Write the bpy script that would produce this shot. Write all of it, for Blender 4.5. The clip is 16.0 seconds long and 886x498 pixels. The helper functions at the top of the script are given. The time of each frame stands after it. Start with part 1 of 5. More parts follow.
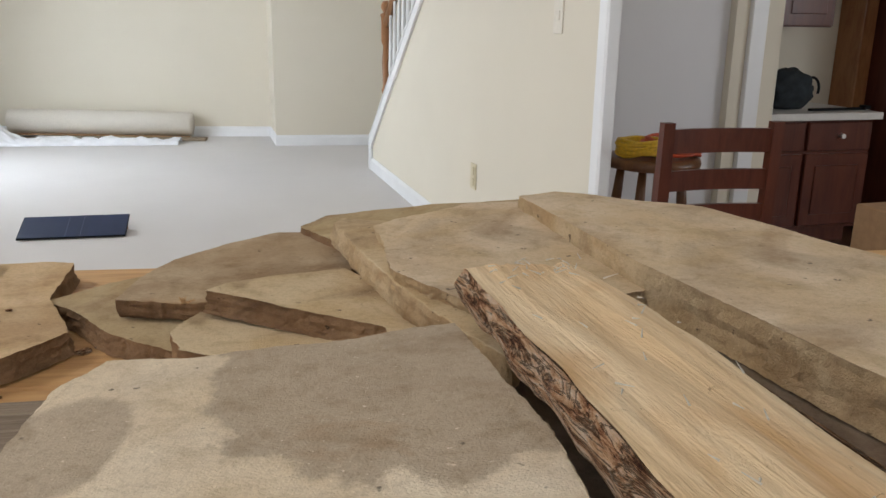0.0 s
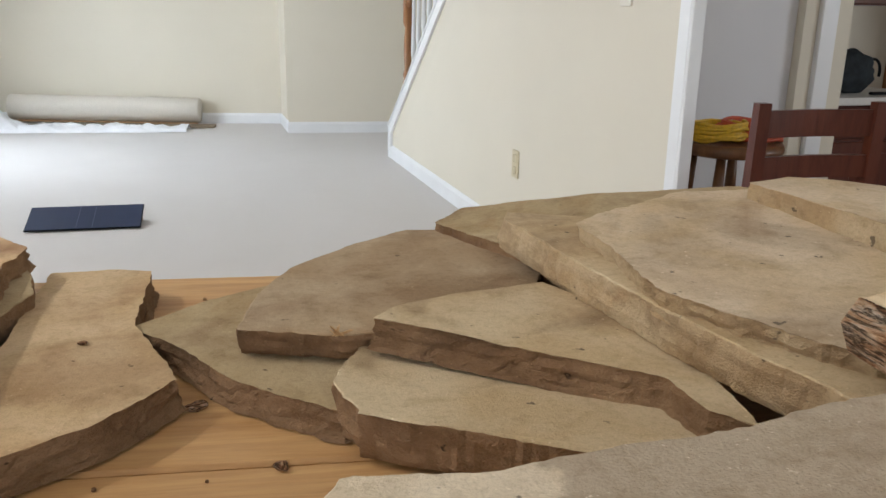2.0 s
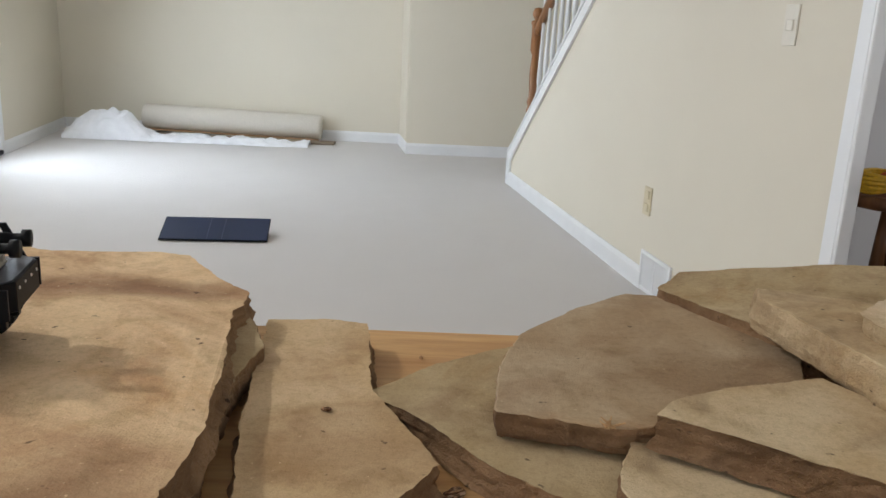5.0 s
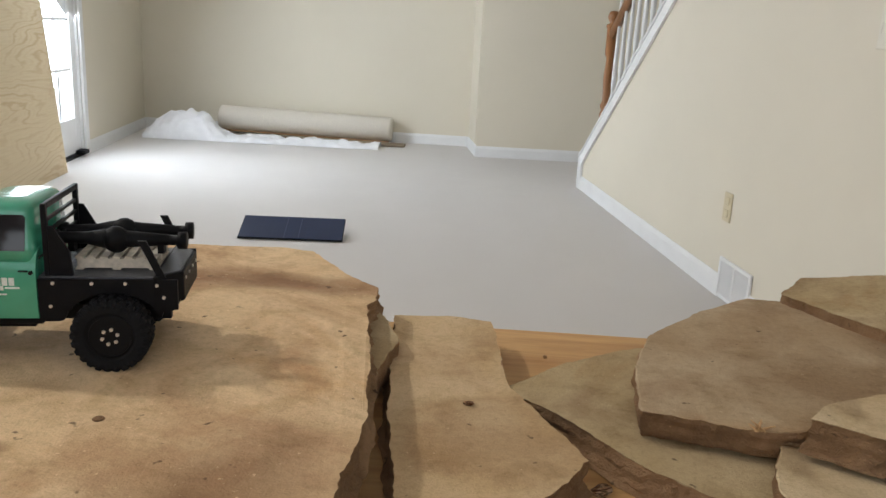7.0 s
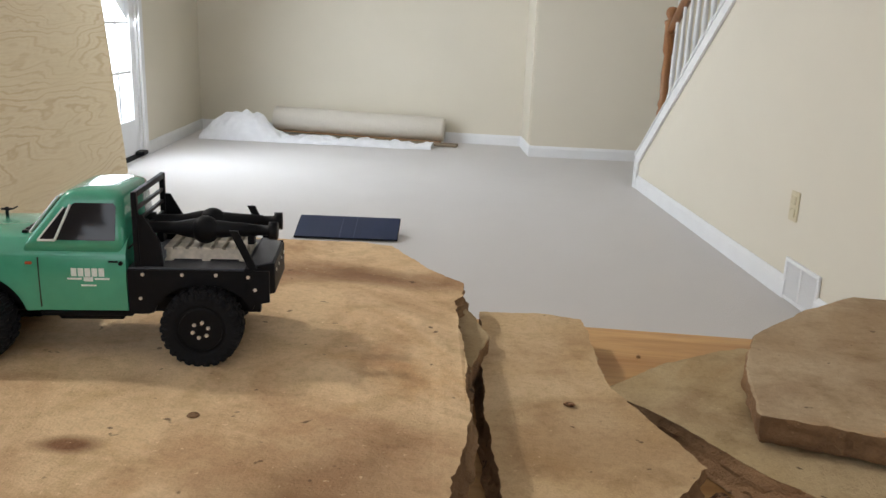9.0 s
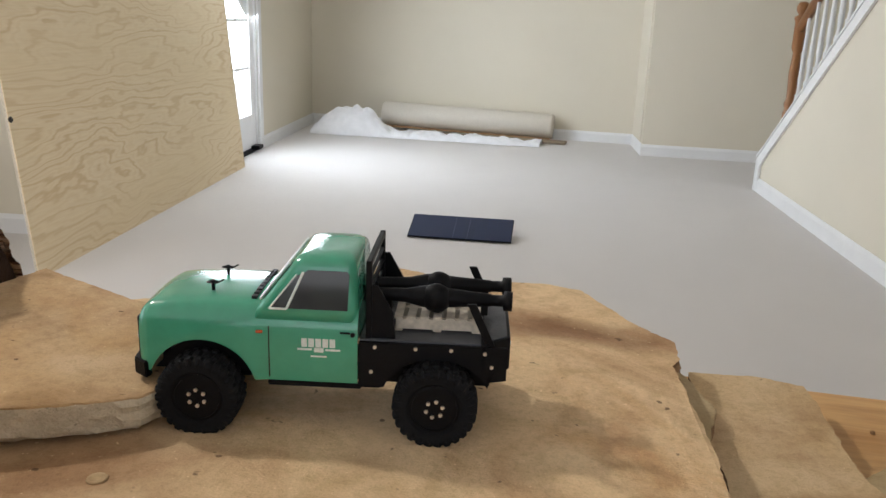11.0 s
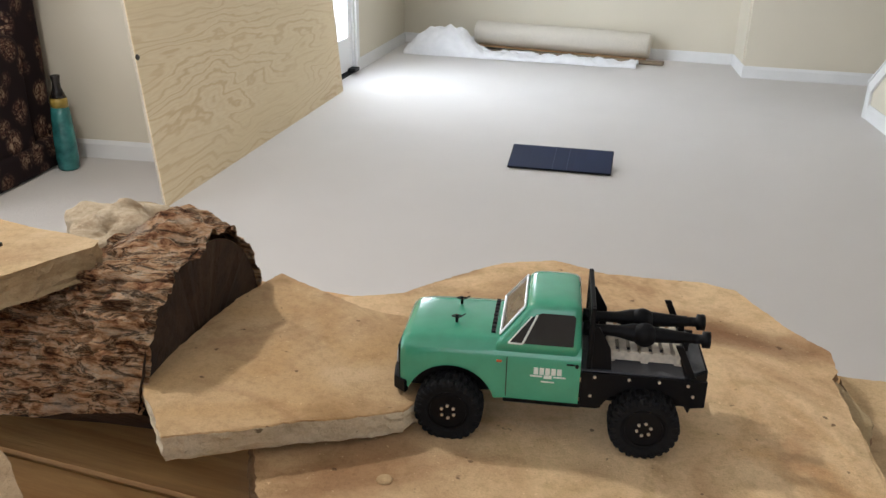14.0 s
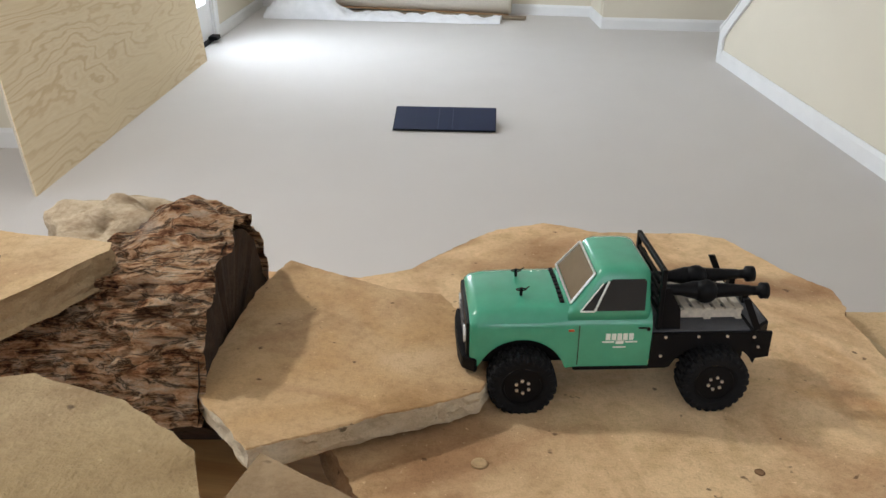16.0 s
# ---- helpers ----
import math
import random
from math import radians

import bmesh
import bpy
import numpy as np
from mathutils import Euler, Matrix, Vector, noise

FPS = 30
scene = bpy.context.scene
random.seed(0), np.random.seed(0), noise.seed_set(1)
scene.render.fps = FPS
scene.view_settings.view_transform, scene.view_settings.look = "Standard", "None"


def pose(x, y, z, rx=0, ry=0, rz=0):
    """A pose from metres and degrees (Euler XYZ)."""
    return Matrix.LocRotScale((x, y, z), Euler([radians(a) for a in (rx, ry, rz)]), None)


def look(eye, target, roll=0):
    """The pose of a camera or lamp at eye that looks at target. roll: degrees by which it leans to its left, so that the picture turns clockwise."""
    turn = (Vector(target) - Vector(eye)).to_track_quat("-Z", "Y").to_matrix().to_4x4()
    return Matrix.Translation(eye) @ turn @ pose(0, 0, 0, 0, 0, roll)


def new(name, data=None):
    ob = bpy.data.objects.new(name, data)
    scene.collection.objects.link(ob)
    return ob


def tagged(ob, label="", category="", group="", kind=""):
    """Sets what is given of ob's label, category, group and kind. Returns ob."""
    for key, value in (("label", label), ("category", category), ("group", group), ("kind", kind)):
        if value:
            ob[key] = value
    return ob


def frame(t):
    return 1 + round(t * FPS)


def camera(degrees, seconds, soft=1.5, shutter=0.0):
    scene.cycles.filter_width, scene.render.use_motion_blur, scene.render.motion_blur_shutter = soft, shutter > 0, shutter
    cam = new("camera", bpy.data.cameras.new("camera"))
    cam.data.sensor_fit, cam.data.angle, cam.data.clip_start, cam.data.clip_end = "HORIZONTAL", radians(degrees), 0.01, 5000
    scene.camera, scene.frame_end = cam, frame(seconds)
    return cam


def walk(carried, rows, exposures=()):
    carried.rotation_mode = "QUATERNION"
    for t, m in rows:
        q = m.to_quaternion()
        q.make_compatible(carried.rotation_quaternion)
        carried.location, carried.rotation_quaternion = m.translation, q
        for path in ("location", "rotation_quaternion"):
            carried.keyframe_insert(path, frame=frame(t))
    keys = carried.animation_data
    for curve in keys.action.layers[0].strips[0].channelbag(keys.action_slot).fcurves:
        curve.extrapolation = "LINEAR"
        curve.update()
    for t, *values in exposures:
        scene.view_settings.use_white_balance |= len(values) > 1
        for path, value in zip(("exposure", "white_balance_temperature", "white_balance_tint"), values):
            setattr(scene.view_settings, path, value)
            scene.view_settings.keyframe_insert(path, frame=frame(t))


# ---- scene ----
cam = camera(56.4, 16.0)
PATH = [
    (0.0, pose(0.243, -0.016, 1.035, 74.50, -0.93, -16.33)),
    (0.5, pose(0.236, 0.009, 1.019, 74.65, -0.87, -16.21)),
    (1.0, pose(0.209, 0.049, 1.012, 74.83, -1.03, -16.14)),
    (1.5, pose(0.155, 0.101, 1.005, 75.12, -1.26, -15.97)),
    (2.0, pose(0.134, 0.265, 0.979, 73.80, -1.04, -16.61)),
    (2.5, pose(0.108, 0.294, 0.980, 73.98, -1.53, -15.35)),
    (3.0, pose(0.083, 0.315, 0.984, 74.18, -1.91, -14.46)),
    (3.5, pose(0.068, 0.353, 0.981, 74.20, -2.32, -13.92)),
    (4.0, pose(0.059, 0.351, 0.998, 74.58, -2.58, -12.42)),
    (6.5, pose(-0.016, 0.346, 0.996, 75.08, -2.92, -5.93)),
    (7.0, pose(-0.027, 0.344, 0.994, 75.04, -2.81, -4.96)),
    (7.5, pose(-0.042, 0.340, 0.987, 75.07, -2.64, -3.92)),
    (8.0, pose(-0.046, 0.346, 0.988, 75.00, -2.37, -3.03)),
    (8.5, pose(-0.049, 0.357, 0.979, 74.99, -2.17, -2.35)),
    (11.0, pose(-0.147, 0.423, 1.011, 74.16, -1.86, 5.05)),
    (11.5, pose(-0.177, 0.415, 1.043, 73.16, -1.53, 8.37)),
    (12.0, pose(-0.195, 0.385, 1.070, 72.19, -1.46, 10.61)),
    (12.5, pose(-0.223, 0.363, 1.091, 70.86, -1.26, 10.97)),
    (13.0, pose(-0.223, 0.365, 1.103, 69.85, -1.11, 11.04)),
    (13.5, pose(-0.214, 0.354, 1.106, 68.90, -0.95, 10.88)),
    (14.0, pose(-0.234, 0.350, 1.121, 67.88, -0.90, 10.55)),
    (14.5, pose(-0.277, 0.350, 1.132, 67.30, -0.97, 10.31)),
    (15.0, pose(-0.327, 0.328, 1.129, 66.60, -0.76, 7.99)),
    (15.5, pose(-0.353, 0.325, 1.123, 65.82, -0.34, 3.91)),
    (16.0, pose(-0.371, 0.358, 1.121, 65.39, -0.33, 0.14)),
]
walk(cam, PATH, exposures=(
    (0.0, -0.06, 6250, 10), (1.5, -0.04, 6200, 10), (2.0, 0.04, 6150, 9), (2.5, 0.0, 6100, 9), (3.0, -0.04, 6100, 9), (3.5, -0.1, 6100, 9), (4.0, -0.14, 6100, 9),
    (6.5, -0.19, 6350, 9), (8.5, -0.21, 6400, 10), (11.0, -0.2, 6400, 10), (12.0, -0.15, 6400, 10), (13.5, -0.09, 6350, 10), (16.0, -0.1, 6300, 9)))
DOOR_W, BACK_W, REAR_W, SIDE_W, CEIL_W = 106.0, 34.0, 18.0, 36.0, 33.0

# ---- world, sun, large lights ----
world = bpy.data.worlds.new("world")
scene.world = world
world.use_nodes = True
wn = world.node_tree
sky = wn.nodes.new("ShaderNodeTexSky")
sky.sky_type = "NISHITA"
sky.sun_disc = False
sky.sun_elevation = radians(50)
sky.sun_rotation = radians(300)
wn.links.new(sky.outputs[0], wn.nodes["Background"].inputs[0])
wn.nodes["Background"].inputs[1].default_value = 0.12


def area_lamp(name, eye, target, sx, sy, power, colour):
    data = bpy.data.lights.new(name, "AREA")
    data.shape, data.size, data.size_y, data.energy, data.color = "RECTANGLE", sx, sy, power, colour
    ob = new(name, data)
    ob.matrix_world = look(eye, target)
    return ob


sun_data = bpy.data.lights.new("sun", "SUN")
sun_data.energy, sun_data.angle, sun_data.color = 3.0, radians(0.5), (1.0, 0.95, 0.86)
sun = new("sun", sun_data)
sun.matrix_world = look((-6, 8, 10), (-1, 7, 0))
# skylight in the openings: the glazed door, the wide side window
area_lamp("door_skylight", (-2.12, 5.75, 1.12), (0.0, 5.2, 0.2), 1.35, 1.9, DOOR_W, (0.83, 0.91, 1.0))
area_lamp("window_skylight", (-3.66, 1.0, 1.3), (-0.5, 1.0, 1.75), 3.0, 1.8, BACK_W, (0.93, 0.95, 1.0))
# rear fill lamp, added behind the camera to brighten the near stones
area_lamp("rear_fill", (-0.6, -1.26, 1.55), (-0.3, 1.2, 2.6), 2.4, 1.3, REAR_W, (0.97, 0.96, 1.0))
# kitchen fill lamp, added out of view to lift the hall and kitchen
area_lamp("kitchen_fill", (4.95, -0.2, 1.5), (1.0, 2.0, 0.9), 1.2, 1.1, SIDE_W, (0.97, 0.98, 1.0))
# flush ceiling lamp in the window bay, which throws the firm shadows on the table
lamp_data = bpy.data.lights.new("ceiling_lamp", "AREA")
lamp_data.shape, lamp_data.size, lamp_data.energy, lamp_data.color = "DISK", 0.14, CEIL_W, (1.0, 0.95, 0.88)
new("ceiling_lamp", lamp_data).matrix_world = look((-1.7, 1.65, 2.33), (-1.7, 1.651, 0.0))

# ---- materials ----


def nodes_of(name, rough=0.8, metal=0.0, spec=0.5):
    m = bpy.data.materials.new(name)
    m.use_nodes = True
    nt = m.node_tree
    b = nt.nodes["Principled BSDF"]
    b.inputs["Roughness"].default_value = rough
    b.inputs["Metallic"].default_value = metal
    b.inputs["Specular IOR Level"].default_value = spec
    return m, nt, b


def coords(nt, scale=(1, 1, 1), rot=(0, 0, 0), kind="Object"):
    tc = nt.nodes.new("ShaderNodeTexCoord")
    mp = nt.nodes.new("ShaderNodeMapping")
    mp.inputs["Scale"].default_value = scale
    mp.inputs["Rotation"].default_value = [radians(a) for a in rot]
    nt.links.new(tc.outputs[kind], mp.inputs[0])
    return mp.outputs[0]


def noise_of(nt, vec, scale, detail=5, rough=0.55, distort=0.0):
    n = nt.nodes.new("ShaderNodeTexNoise")
    n.inputs["Scale"].default_value = scale
    n.inputs["Detail"].default_value = detail
    n.inputs["Roughness"].default_value = rough
    n.inputs["Distortion"].default_value = distort
    nt.links.new(vec, n.inputs["Vector"])
    return n.outputs["Fac"]


def ramp(nt, fac, stops):
    r = nt.nodes.new("ShaderNodeValToRGB")
    e = r.color_ramp.elements
    while len(e) < len(stops):
        e.new(0.5)
    for k, (p, c) in zip(e, stops):
        k.position = p
        k.color = (*c, 1) if len(c) == 3 else c
    nt.links.new(fac, r.inputs[0])
    return r.outputs[0]


def mix(nt, fac, a, b, mode="MIX"):
    m = nt.nodes.new("ShaderNodeMix")
    m.data_type, m.blend_type = "RGBA", mode
    for s, v in ((m.inputs[0], fac), (m.inputs[6], a), (m.inputs[7], b)):
        if isinstance(v, (int, float)):
            s.default_value = v
        elif isinstance(v, tuple):
            s.default_value = (*v, 1)
        else:
            nt.links.new(v, s)
    return m.outputs[2]


def bump(nt, b, height, strength, distance):
    n = nt.nodes.new("ShaderNodeBump")
    n.inputs["Strength"].default_value = strength
    n.inputs["Distance"].default_value = distance
    nt.links.new(height, n.inputs["Height"])
    nt.links.new(n.outputs[0], b.inputs["Normal"])


def plain(name, colour, rough=0.5, metal=0.0, vary=0.12, scale=40, bumpy=0.0, spec=0.5):
    m, nt, b = nodes_of(name, rough, metal, spec)
    v = coords(nt)
    f = noise_of(nt, v, scale, 4)
    lo = tuple(c * (1 - vary) for c in colour)
    hi = tuple(min(1, c * (1 + vary)) for c in colour)
    nt.links.new(ramp(nt, f, [(0.3, lo), (0.7, hi)]), b.inputs["Base Color"])
    if bumpy:
        bump(nt, b, noise_of(nt, v, scale * 4, 4), bumpy, 0.002)
    return m


def stone(name, base, dark, stain, amount, seed, rough=0.85, sharp=0.12, broadness=9, layers=1.0, patches=(), relief=0.002):
    """Sandstone: broad patches, stains, mottling, grain and pits; sizes in metres. patches: x, y, radius x, radius y, turn, colour, inner, outer, strength."""
    m, nt, b = nodes_of(name, rough, 0, 0.3)
    o = coords(nt, (1, 1, layers), kind="Object")
    mp = nt.nodes.new("ShaderNodeVectorMath")
    mp.inputs[1].default_value = (seed * 1.7, seed * 0.6, seed)
    nt.links.new(o, mp.inputs[0])
    v = mp.outputs[0]
    broad = noise_of(nt, v, broadness, 5, 0.5, 0.6)
    c = mix(nt, ramp(nt, broad, [(0.5 - sharp, (0, 0, 0)), (0.5 + sharp, (1, 1, 1))]), base, dark)
    for px, py, rx, ry, turn, pc, inner, outer, strong in patches:
        pm = nt.nodes.new("ShaderNodeMapping")
        pm.vector_type = "TEXTURE"
        pm.inputs["Location"].default_value = (px, py, 0)
        pm.inputs["Rotation"].default_value = (0, 0, radians(turn))
        pm.inputs["Scale"].default_value = (rx, ry, 1)
        nt.links.new(o, pm.inputs[0])
        ln = nt.nodes.new("ShaderNodeVectorMath")
        ln.operation = "LENGTH"
        nt.links.new(pm.outputs[0], ln.inputs[0])
        wob = nt.nodes.new("ShaderNodeMath")
        wob.operation = "MULTIPLY_ADD"
        wob.inputs[1].default_value = 0.9
        nt.links.new(noise_of(nt, v, 14, 7, 0.6), wob.inputs[0])
        nt.links.new(ln.outputs["Value"], wob.inputs[2])
        half = nt.nodes.new("ShaderNodeMath")
        half.operation = "MULTIPLY"
        half.inputs[1].default_value = 0.5
        nt.links.new(wob.outputs[0], half.inputs[0])
        c = mix(nt, ramp(nt, half.outputs[0], [(inner / 2, (strong, strong, strong)), (outer / 2, (0, 0, 0))]), c, pc)
    st = noise_of(nt, v, 6, 7, 0.62, 1.2)
    c = mix(nt, ramp(nt, st, [(0.51, (0, 0, 0)), (0.63, (amount, amount, amount))]), c, stain)
    wash = noise_of(nt, v, 3.4, 6, 0.6, 1.6)
    c = mix(nt, 0.75, c, ramp(nt, wash, [(0.34, (0.66, 0.56, 0.46)), (0.47, (1.0, 0.97, 0.93)), (0.60, (1.06, 1.04, 1.0)), (0.70, (0.86, 0.70, 0.54))]), "MULTIPLY")
    blot = noise_of(nt, v, 28, 6, 0.62, 0.4)
    c = mix(nt, 0.8, c, ramp(nt, blot, [(0.30, (0.72, 0.68, 0.61)), (0.48, (0.97, 0.96, 0.95)), (0.7, (1.0, 1.0, 1.0))]), "MULTIPLY")
    fine = noise_of(nt, v, 190, 4, 0.65)
    c = mix(nt, 0.32, c, ramp(nt, fine, [(0.36, (0.68, 0.64, 0.58)), (0.50, (1, 1, 1)), (0.66, (1.08, 1.08, 1.08))]), "MULTIPLY")
    grain = noise_of(nt, v, 620, 3, 0.6)
    c = mix(nt, 0.28, c, ramp(nt, grain, [(0.34, (0.70, 0.67, 0.63)), (0.50, (1, 1, 1)), (0.68, (1.12, 1.12, 1.12))]), "MULTIPLY")
    pits = noise_of(nt, v, 85, 2, 0.5)
    c = mix(nt, ramp(nt, pits, [(0.71, (0, 0, 0)), (0.75, (0.8, 0.8, 0.8))]), c, tuple(x * 0.3 for x in stain))
    light = noise_of(nt, v, 260, 3, 0.5)
    c = mix(nt, ramp(nt, light, [(0.68, (0, 0, 0)), (0.75, (0.45, 0.45, 0.45))]), c, tuple(min(1, x * 1.35) for x in base))
    nt.links.new(c, b.inputs["Base Color"])
    h = mix(nt, 0.45, mix(nt, 0.5, blot, fine), grain)
    bump(nt, b, h, 0.8, relief)
    return m


def wood(name, light, dark, axis_scale=(3, 40, 40), rough=0.6, grain=0.45, distort=3.0, bumpy=0.25, seed=0.0):
    """Wood: stretched grain with broad figure."""
    m, nt, b = nodes_of(name, rough, 0, 0.4)
    v = coords(nt, axis_scale, kind="Object")
    mp = nt.nodes.new("ShaderNodeVectorMath")
    mp.inputs[1].default_value = (seed, seed * 2.3, seed * 0.7)
    nt.links.new(v, mp.inputs[0])
    v = mp.outputs[0]
    f1 = noise_of(nt, v, 1.0, 6, 0.6, distort * 0.3)
    f2 = noise_of(nt, v, 5.0, 4, 0.7)
    c = ramp(nt, f1, [(0.3, dark), (0.55, light), (0.75, tuple(min(1, x * 1.12) for x in light))])
    c = mix(nt, grain, c, ramp(nt, f2, [(0.3, (0.62, 0.55, 0.48)), (0.6, (1, 1, 1))]), "MULTIPLY")
    nt.links.new(c, b.inputs["Base Color"])
    bump(nt, b, f2, bumpy, 0.003)
    return m


def plywood_material():
    """Rotary-cut pine face: contour figure from warped noise bands."""
    m, nt, b = nodes_of("plywood_face", 0.7, 0, 0.3)
    v = coords(nt, (1, 0.42, 1.9), kind="Object")
    n0 = noise_of(nt, v, 2.3, 5, 0.45, 0.35)
    sep = nt.nodes.new("ShaderNodeSeparateXYZ")
    nt.links.new(v, sep.inputs[0])
    ad = nt.nodes.new("ShaderNodeMath")
    ad.operation = "MULTIPLY_ADD"
    ad.inputs[1].default_value = 0.75
    nt.links.new(sep.outputs[2], ad.inputs[0])
    nt.links.new(n0, ad.inputs[2])
    n = ad.outputs[0]
    w = nt.nodes.new("ShaderNodeMath")
    w.operation = "MULTIPLY"
    w.inputs[1].default_value = 78
    nt.links.new(n, w.inputs[0])
    s = nt.nodes.new("ShaderNodeMath")
    s.operation = "SINE"
    nt.links.new(w.outputs[0], s.inputs[0])
    h = nt.nodes.new("ShaderNodeMath")
    h.operation = "MULTIPLY_ADD"
    h.inputs[1].default_value = 0.5
    h.inputs[2].default_value = 0.5
    nt.links.new(s.outputs[0], h.inputs[0])
    fig = ramp(nt, h.outputs[0], [(0.0, (0.64, 0.485, 0.29)), (0.25, (0.74, 0.605, 0.405)), (0.8, (0.77, 0.645, 0.45)), (1.0, (0.73, 0.59, 0.385))])
    patch = noise_of(nt, v, 2.3, 3, 0.5)
    c = mix(nt, ramp(nt, patch, [(0.4, (0, 0, 0)), (0.65, (0.75, 0.75, 0.75))]), fig, (0.745, 0.61, 0.40))
    g = noise_of(nt, coords(nt, (60, 4, 120)), 1, 4, 0.6)
    c = mix(nt, 0.35, c, ramp(nt, g, [(0.3, (0.82, 0.78, 0.72)), (0.6, (1, 1, 1))]), "MULTIPLY")
    nt.links.new(c, b.inputs["Base Color"])
    bump(nt, b, g, 0.1, 0.002)
    return m


def carpet_material():
    m, nt, b = nodes_of("cream_carpet", 0.95, 0, 0.1)
    v = coords(nt)
    f = noise_of(nt, v, 420, 3, 0.7)
    g = noise_of(nt, v, 3.5, 4, 0.6)
    c = ramp(nt, g, [(0.3, (0.655, 0.62, 0.595)), (0.7, (0.68, 0.645, 0.62))])
    c = mix(nt, 0.5, c, ramp(nt, f, [(0.3, (0.78, 0.76, 0.73)), (0.65, (1, 1, 1))]), "MULTIPLY")
    nt.links.new(c, b.inputs["Base Color"])
    b.inputs["Sheen Weight"].default_value = 0.3
    bump(nt, b, f, 0.6, 0.006)
    return m


def wall_material(name, colour):
    m, nt, b = nodes_of(name, 0.75, 0, 0.25)
    v = coords(nt)
    g = noise_of(nt, v, 1.3, 4, 0.6)
    f = noise_of(nt, v, 160, 3, 0.6)
    c = ramp(nt, g, [(0.3, tuple(x * 0.96 for x in colour)), (0.7, colour)])
    nt.links.new(c, b.inputs["Base Color"])
    bump(nt, b, f, 0.12, 0.002)
    return m


def bark_material(name, along, cracks):
    m, nt, b = nodes_of(name, 0.92, 0, 0.2)
    v = coords(nt, along, kind="Object")
    f = noise_of(nt, v, 1.3, 9, 0.72, 0.4)
    g = noise_of(nt, coords(nt, cracks), 1.2, 6, 0.7, 1.4)
    fine = noise_of(nt, v, 9, 5, 0.7)
    c = ramp(nt, f, [(0.30, (0.03, 0.015, 0.01)), (0.39, (0.28, 0.115, 0.052)), (0.45, (0.58, 0.30, 0.15)), (0.52, (0.80, 0.52, 0.31)), (0.66, (0.90, 0.73, 0.55))])
    crack = ramp(nt, g, [(0.455, (1, 1, 1)), (0.485, (0.05, 0.03, 0.02)), (0.505, (0.05, 0.03, 0.02)), (0.54, (1, 1, 1))])
    deep = ramp(nt, noise_of(nt, v, 0.42, 5, 0.6, 0.8), [(0.30, (0.14, 0.08, 0.055)), (0.39, (1, 1, 1))])
    crack = mix(nt, 1.0, crack, deep, "MULTIPLY")
    c = mix(nt, 0.8, c, crack, "MULTIPLY")
    c = mix(nt, 0.45, c, ramp(nt, fine, [(0.3, (0.5, 0.46, 0.42)), (0.6, (1, 1, 1))]), "MULTIPLY")
    grey = noise_of(nt, coords(nt, (12, 12, 12)), 1.0, 5, 0.6)
    c = mix(nt, ramp(nt, grey, [(0.62, (0, 0, 0)), (0.70, (0.5, 0.5, 0.5))]), c, (0.44, 0.40, 0.35))
    nt.links.new(c, b.inputs["Base Color"])
    h = mix(nt, 0.4, mix(nt, 0.5, f, crack), fine)
    bump(nt, b, h, 1.0, 0.012)
    return m


def floral_material():
    m, nt, b = nodes_of("dark_floral_fabric", 0.9, 0, 0.1)
    v = coords(nt)
    cell = nt.nodes.new("ShaderNodeTexVoronoi")
    cell.inputs["Scale"].default_value = 8
    nt.links.new(v, cell.inputs["Vector"])
    petals = noise_of(nt, v, 34, 4, 0.6, 2.0)
    blob = ramp(nt, cell.outputs["Distance"], [(0.25, (1, 1, 1)), (0.5, (0, 0, 0))])
    fl = ramp(nt, petals, [(0.42, (0.02, 0.012, 0.012)), (0.5, (0.10, 0.045, 0.03)), (0.64, (0.34, 0.24, 0.16))])
    nt.links.new(mix(nt, blob, (0.018, 0.011, 0.012), fl), b.inputs["Base Color"])
    return m


def panel_material():
    m, nt, b = nodes_of("solar_cells", 0.4, 0, 0.3)
    v = coords(nt)
    br = nt.nodes.new("ShaderNodeTexBrick")
    br.offset = 0
    br.inputs["Scale"].default_value = 1
    br.inputs["Brick Width"].default_value = 0.052
    br.inputs["Row Height"].default_value = 0.105
    br.inputs["Mortar Size"].default_value = 0.0009
    br.inputs["Color1"].default_value = (0.008, 0.017, 0.056, 1)
    br.inputs["Color2"].default_value = (0.010, 0.021, 0.068, 1)
    br.inputs["Mortar"].default_value = (0.014, 0.026, 0.062, 1)
    nt.links.new(v, br.inputs["Vector"])
    nt.links.new(br.outputs[0], b.inputs["Base Color"])
    return m


def glass_material(name, colour=(1, 1, 1), rough=0.0, ior=1.45):
    m, nt, b = nodes_of(name, rough, 0, 0.5)
    b.inputs["Base Color"].default_value = (*colour, 1)
    b.inputs["Transmission Weight"].default_value = 1
    b.inputs["IOR"].default_value = ior
    return m


def paint_green():
    m, nt, b = nodes_of("seafoam_paint", 0.22, 0, 0.5)
    v = coords(nt)
    f = noise_of(nt, v, 90, 3)
    nt.links.new(ramp(nt, f, [(0.3, (0.052, 0.32, 0.195)), (0.7, (0.06, 0.355, 0.22))]), b.inputs["Base Color"])
    b.inputs["Coat Weight"].default_value = 0.6
    b.inputs["Coat Roughness"].default_value = 0.16
    return m


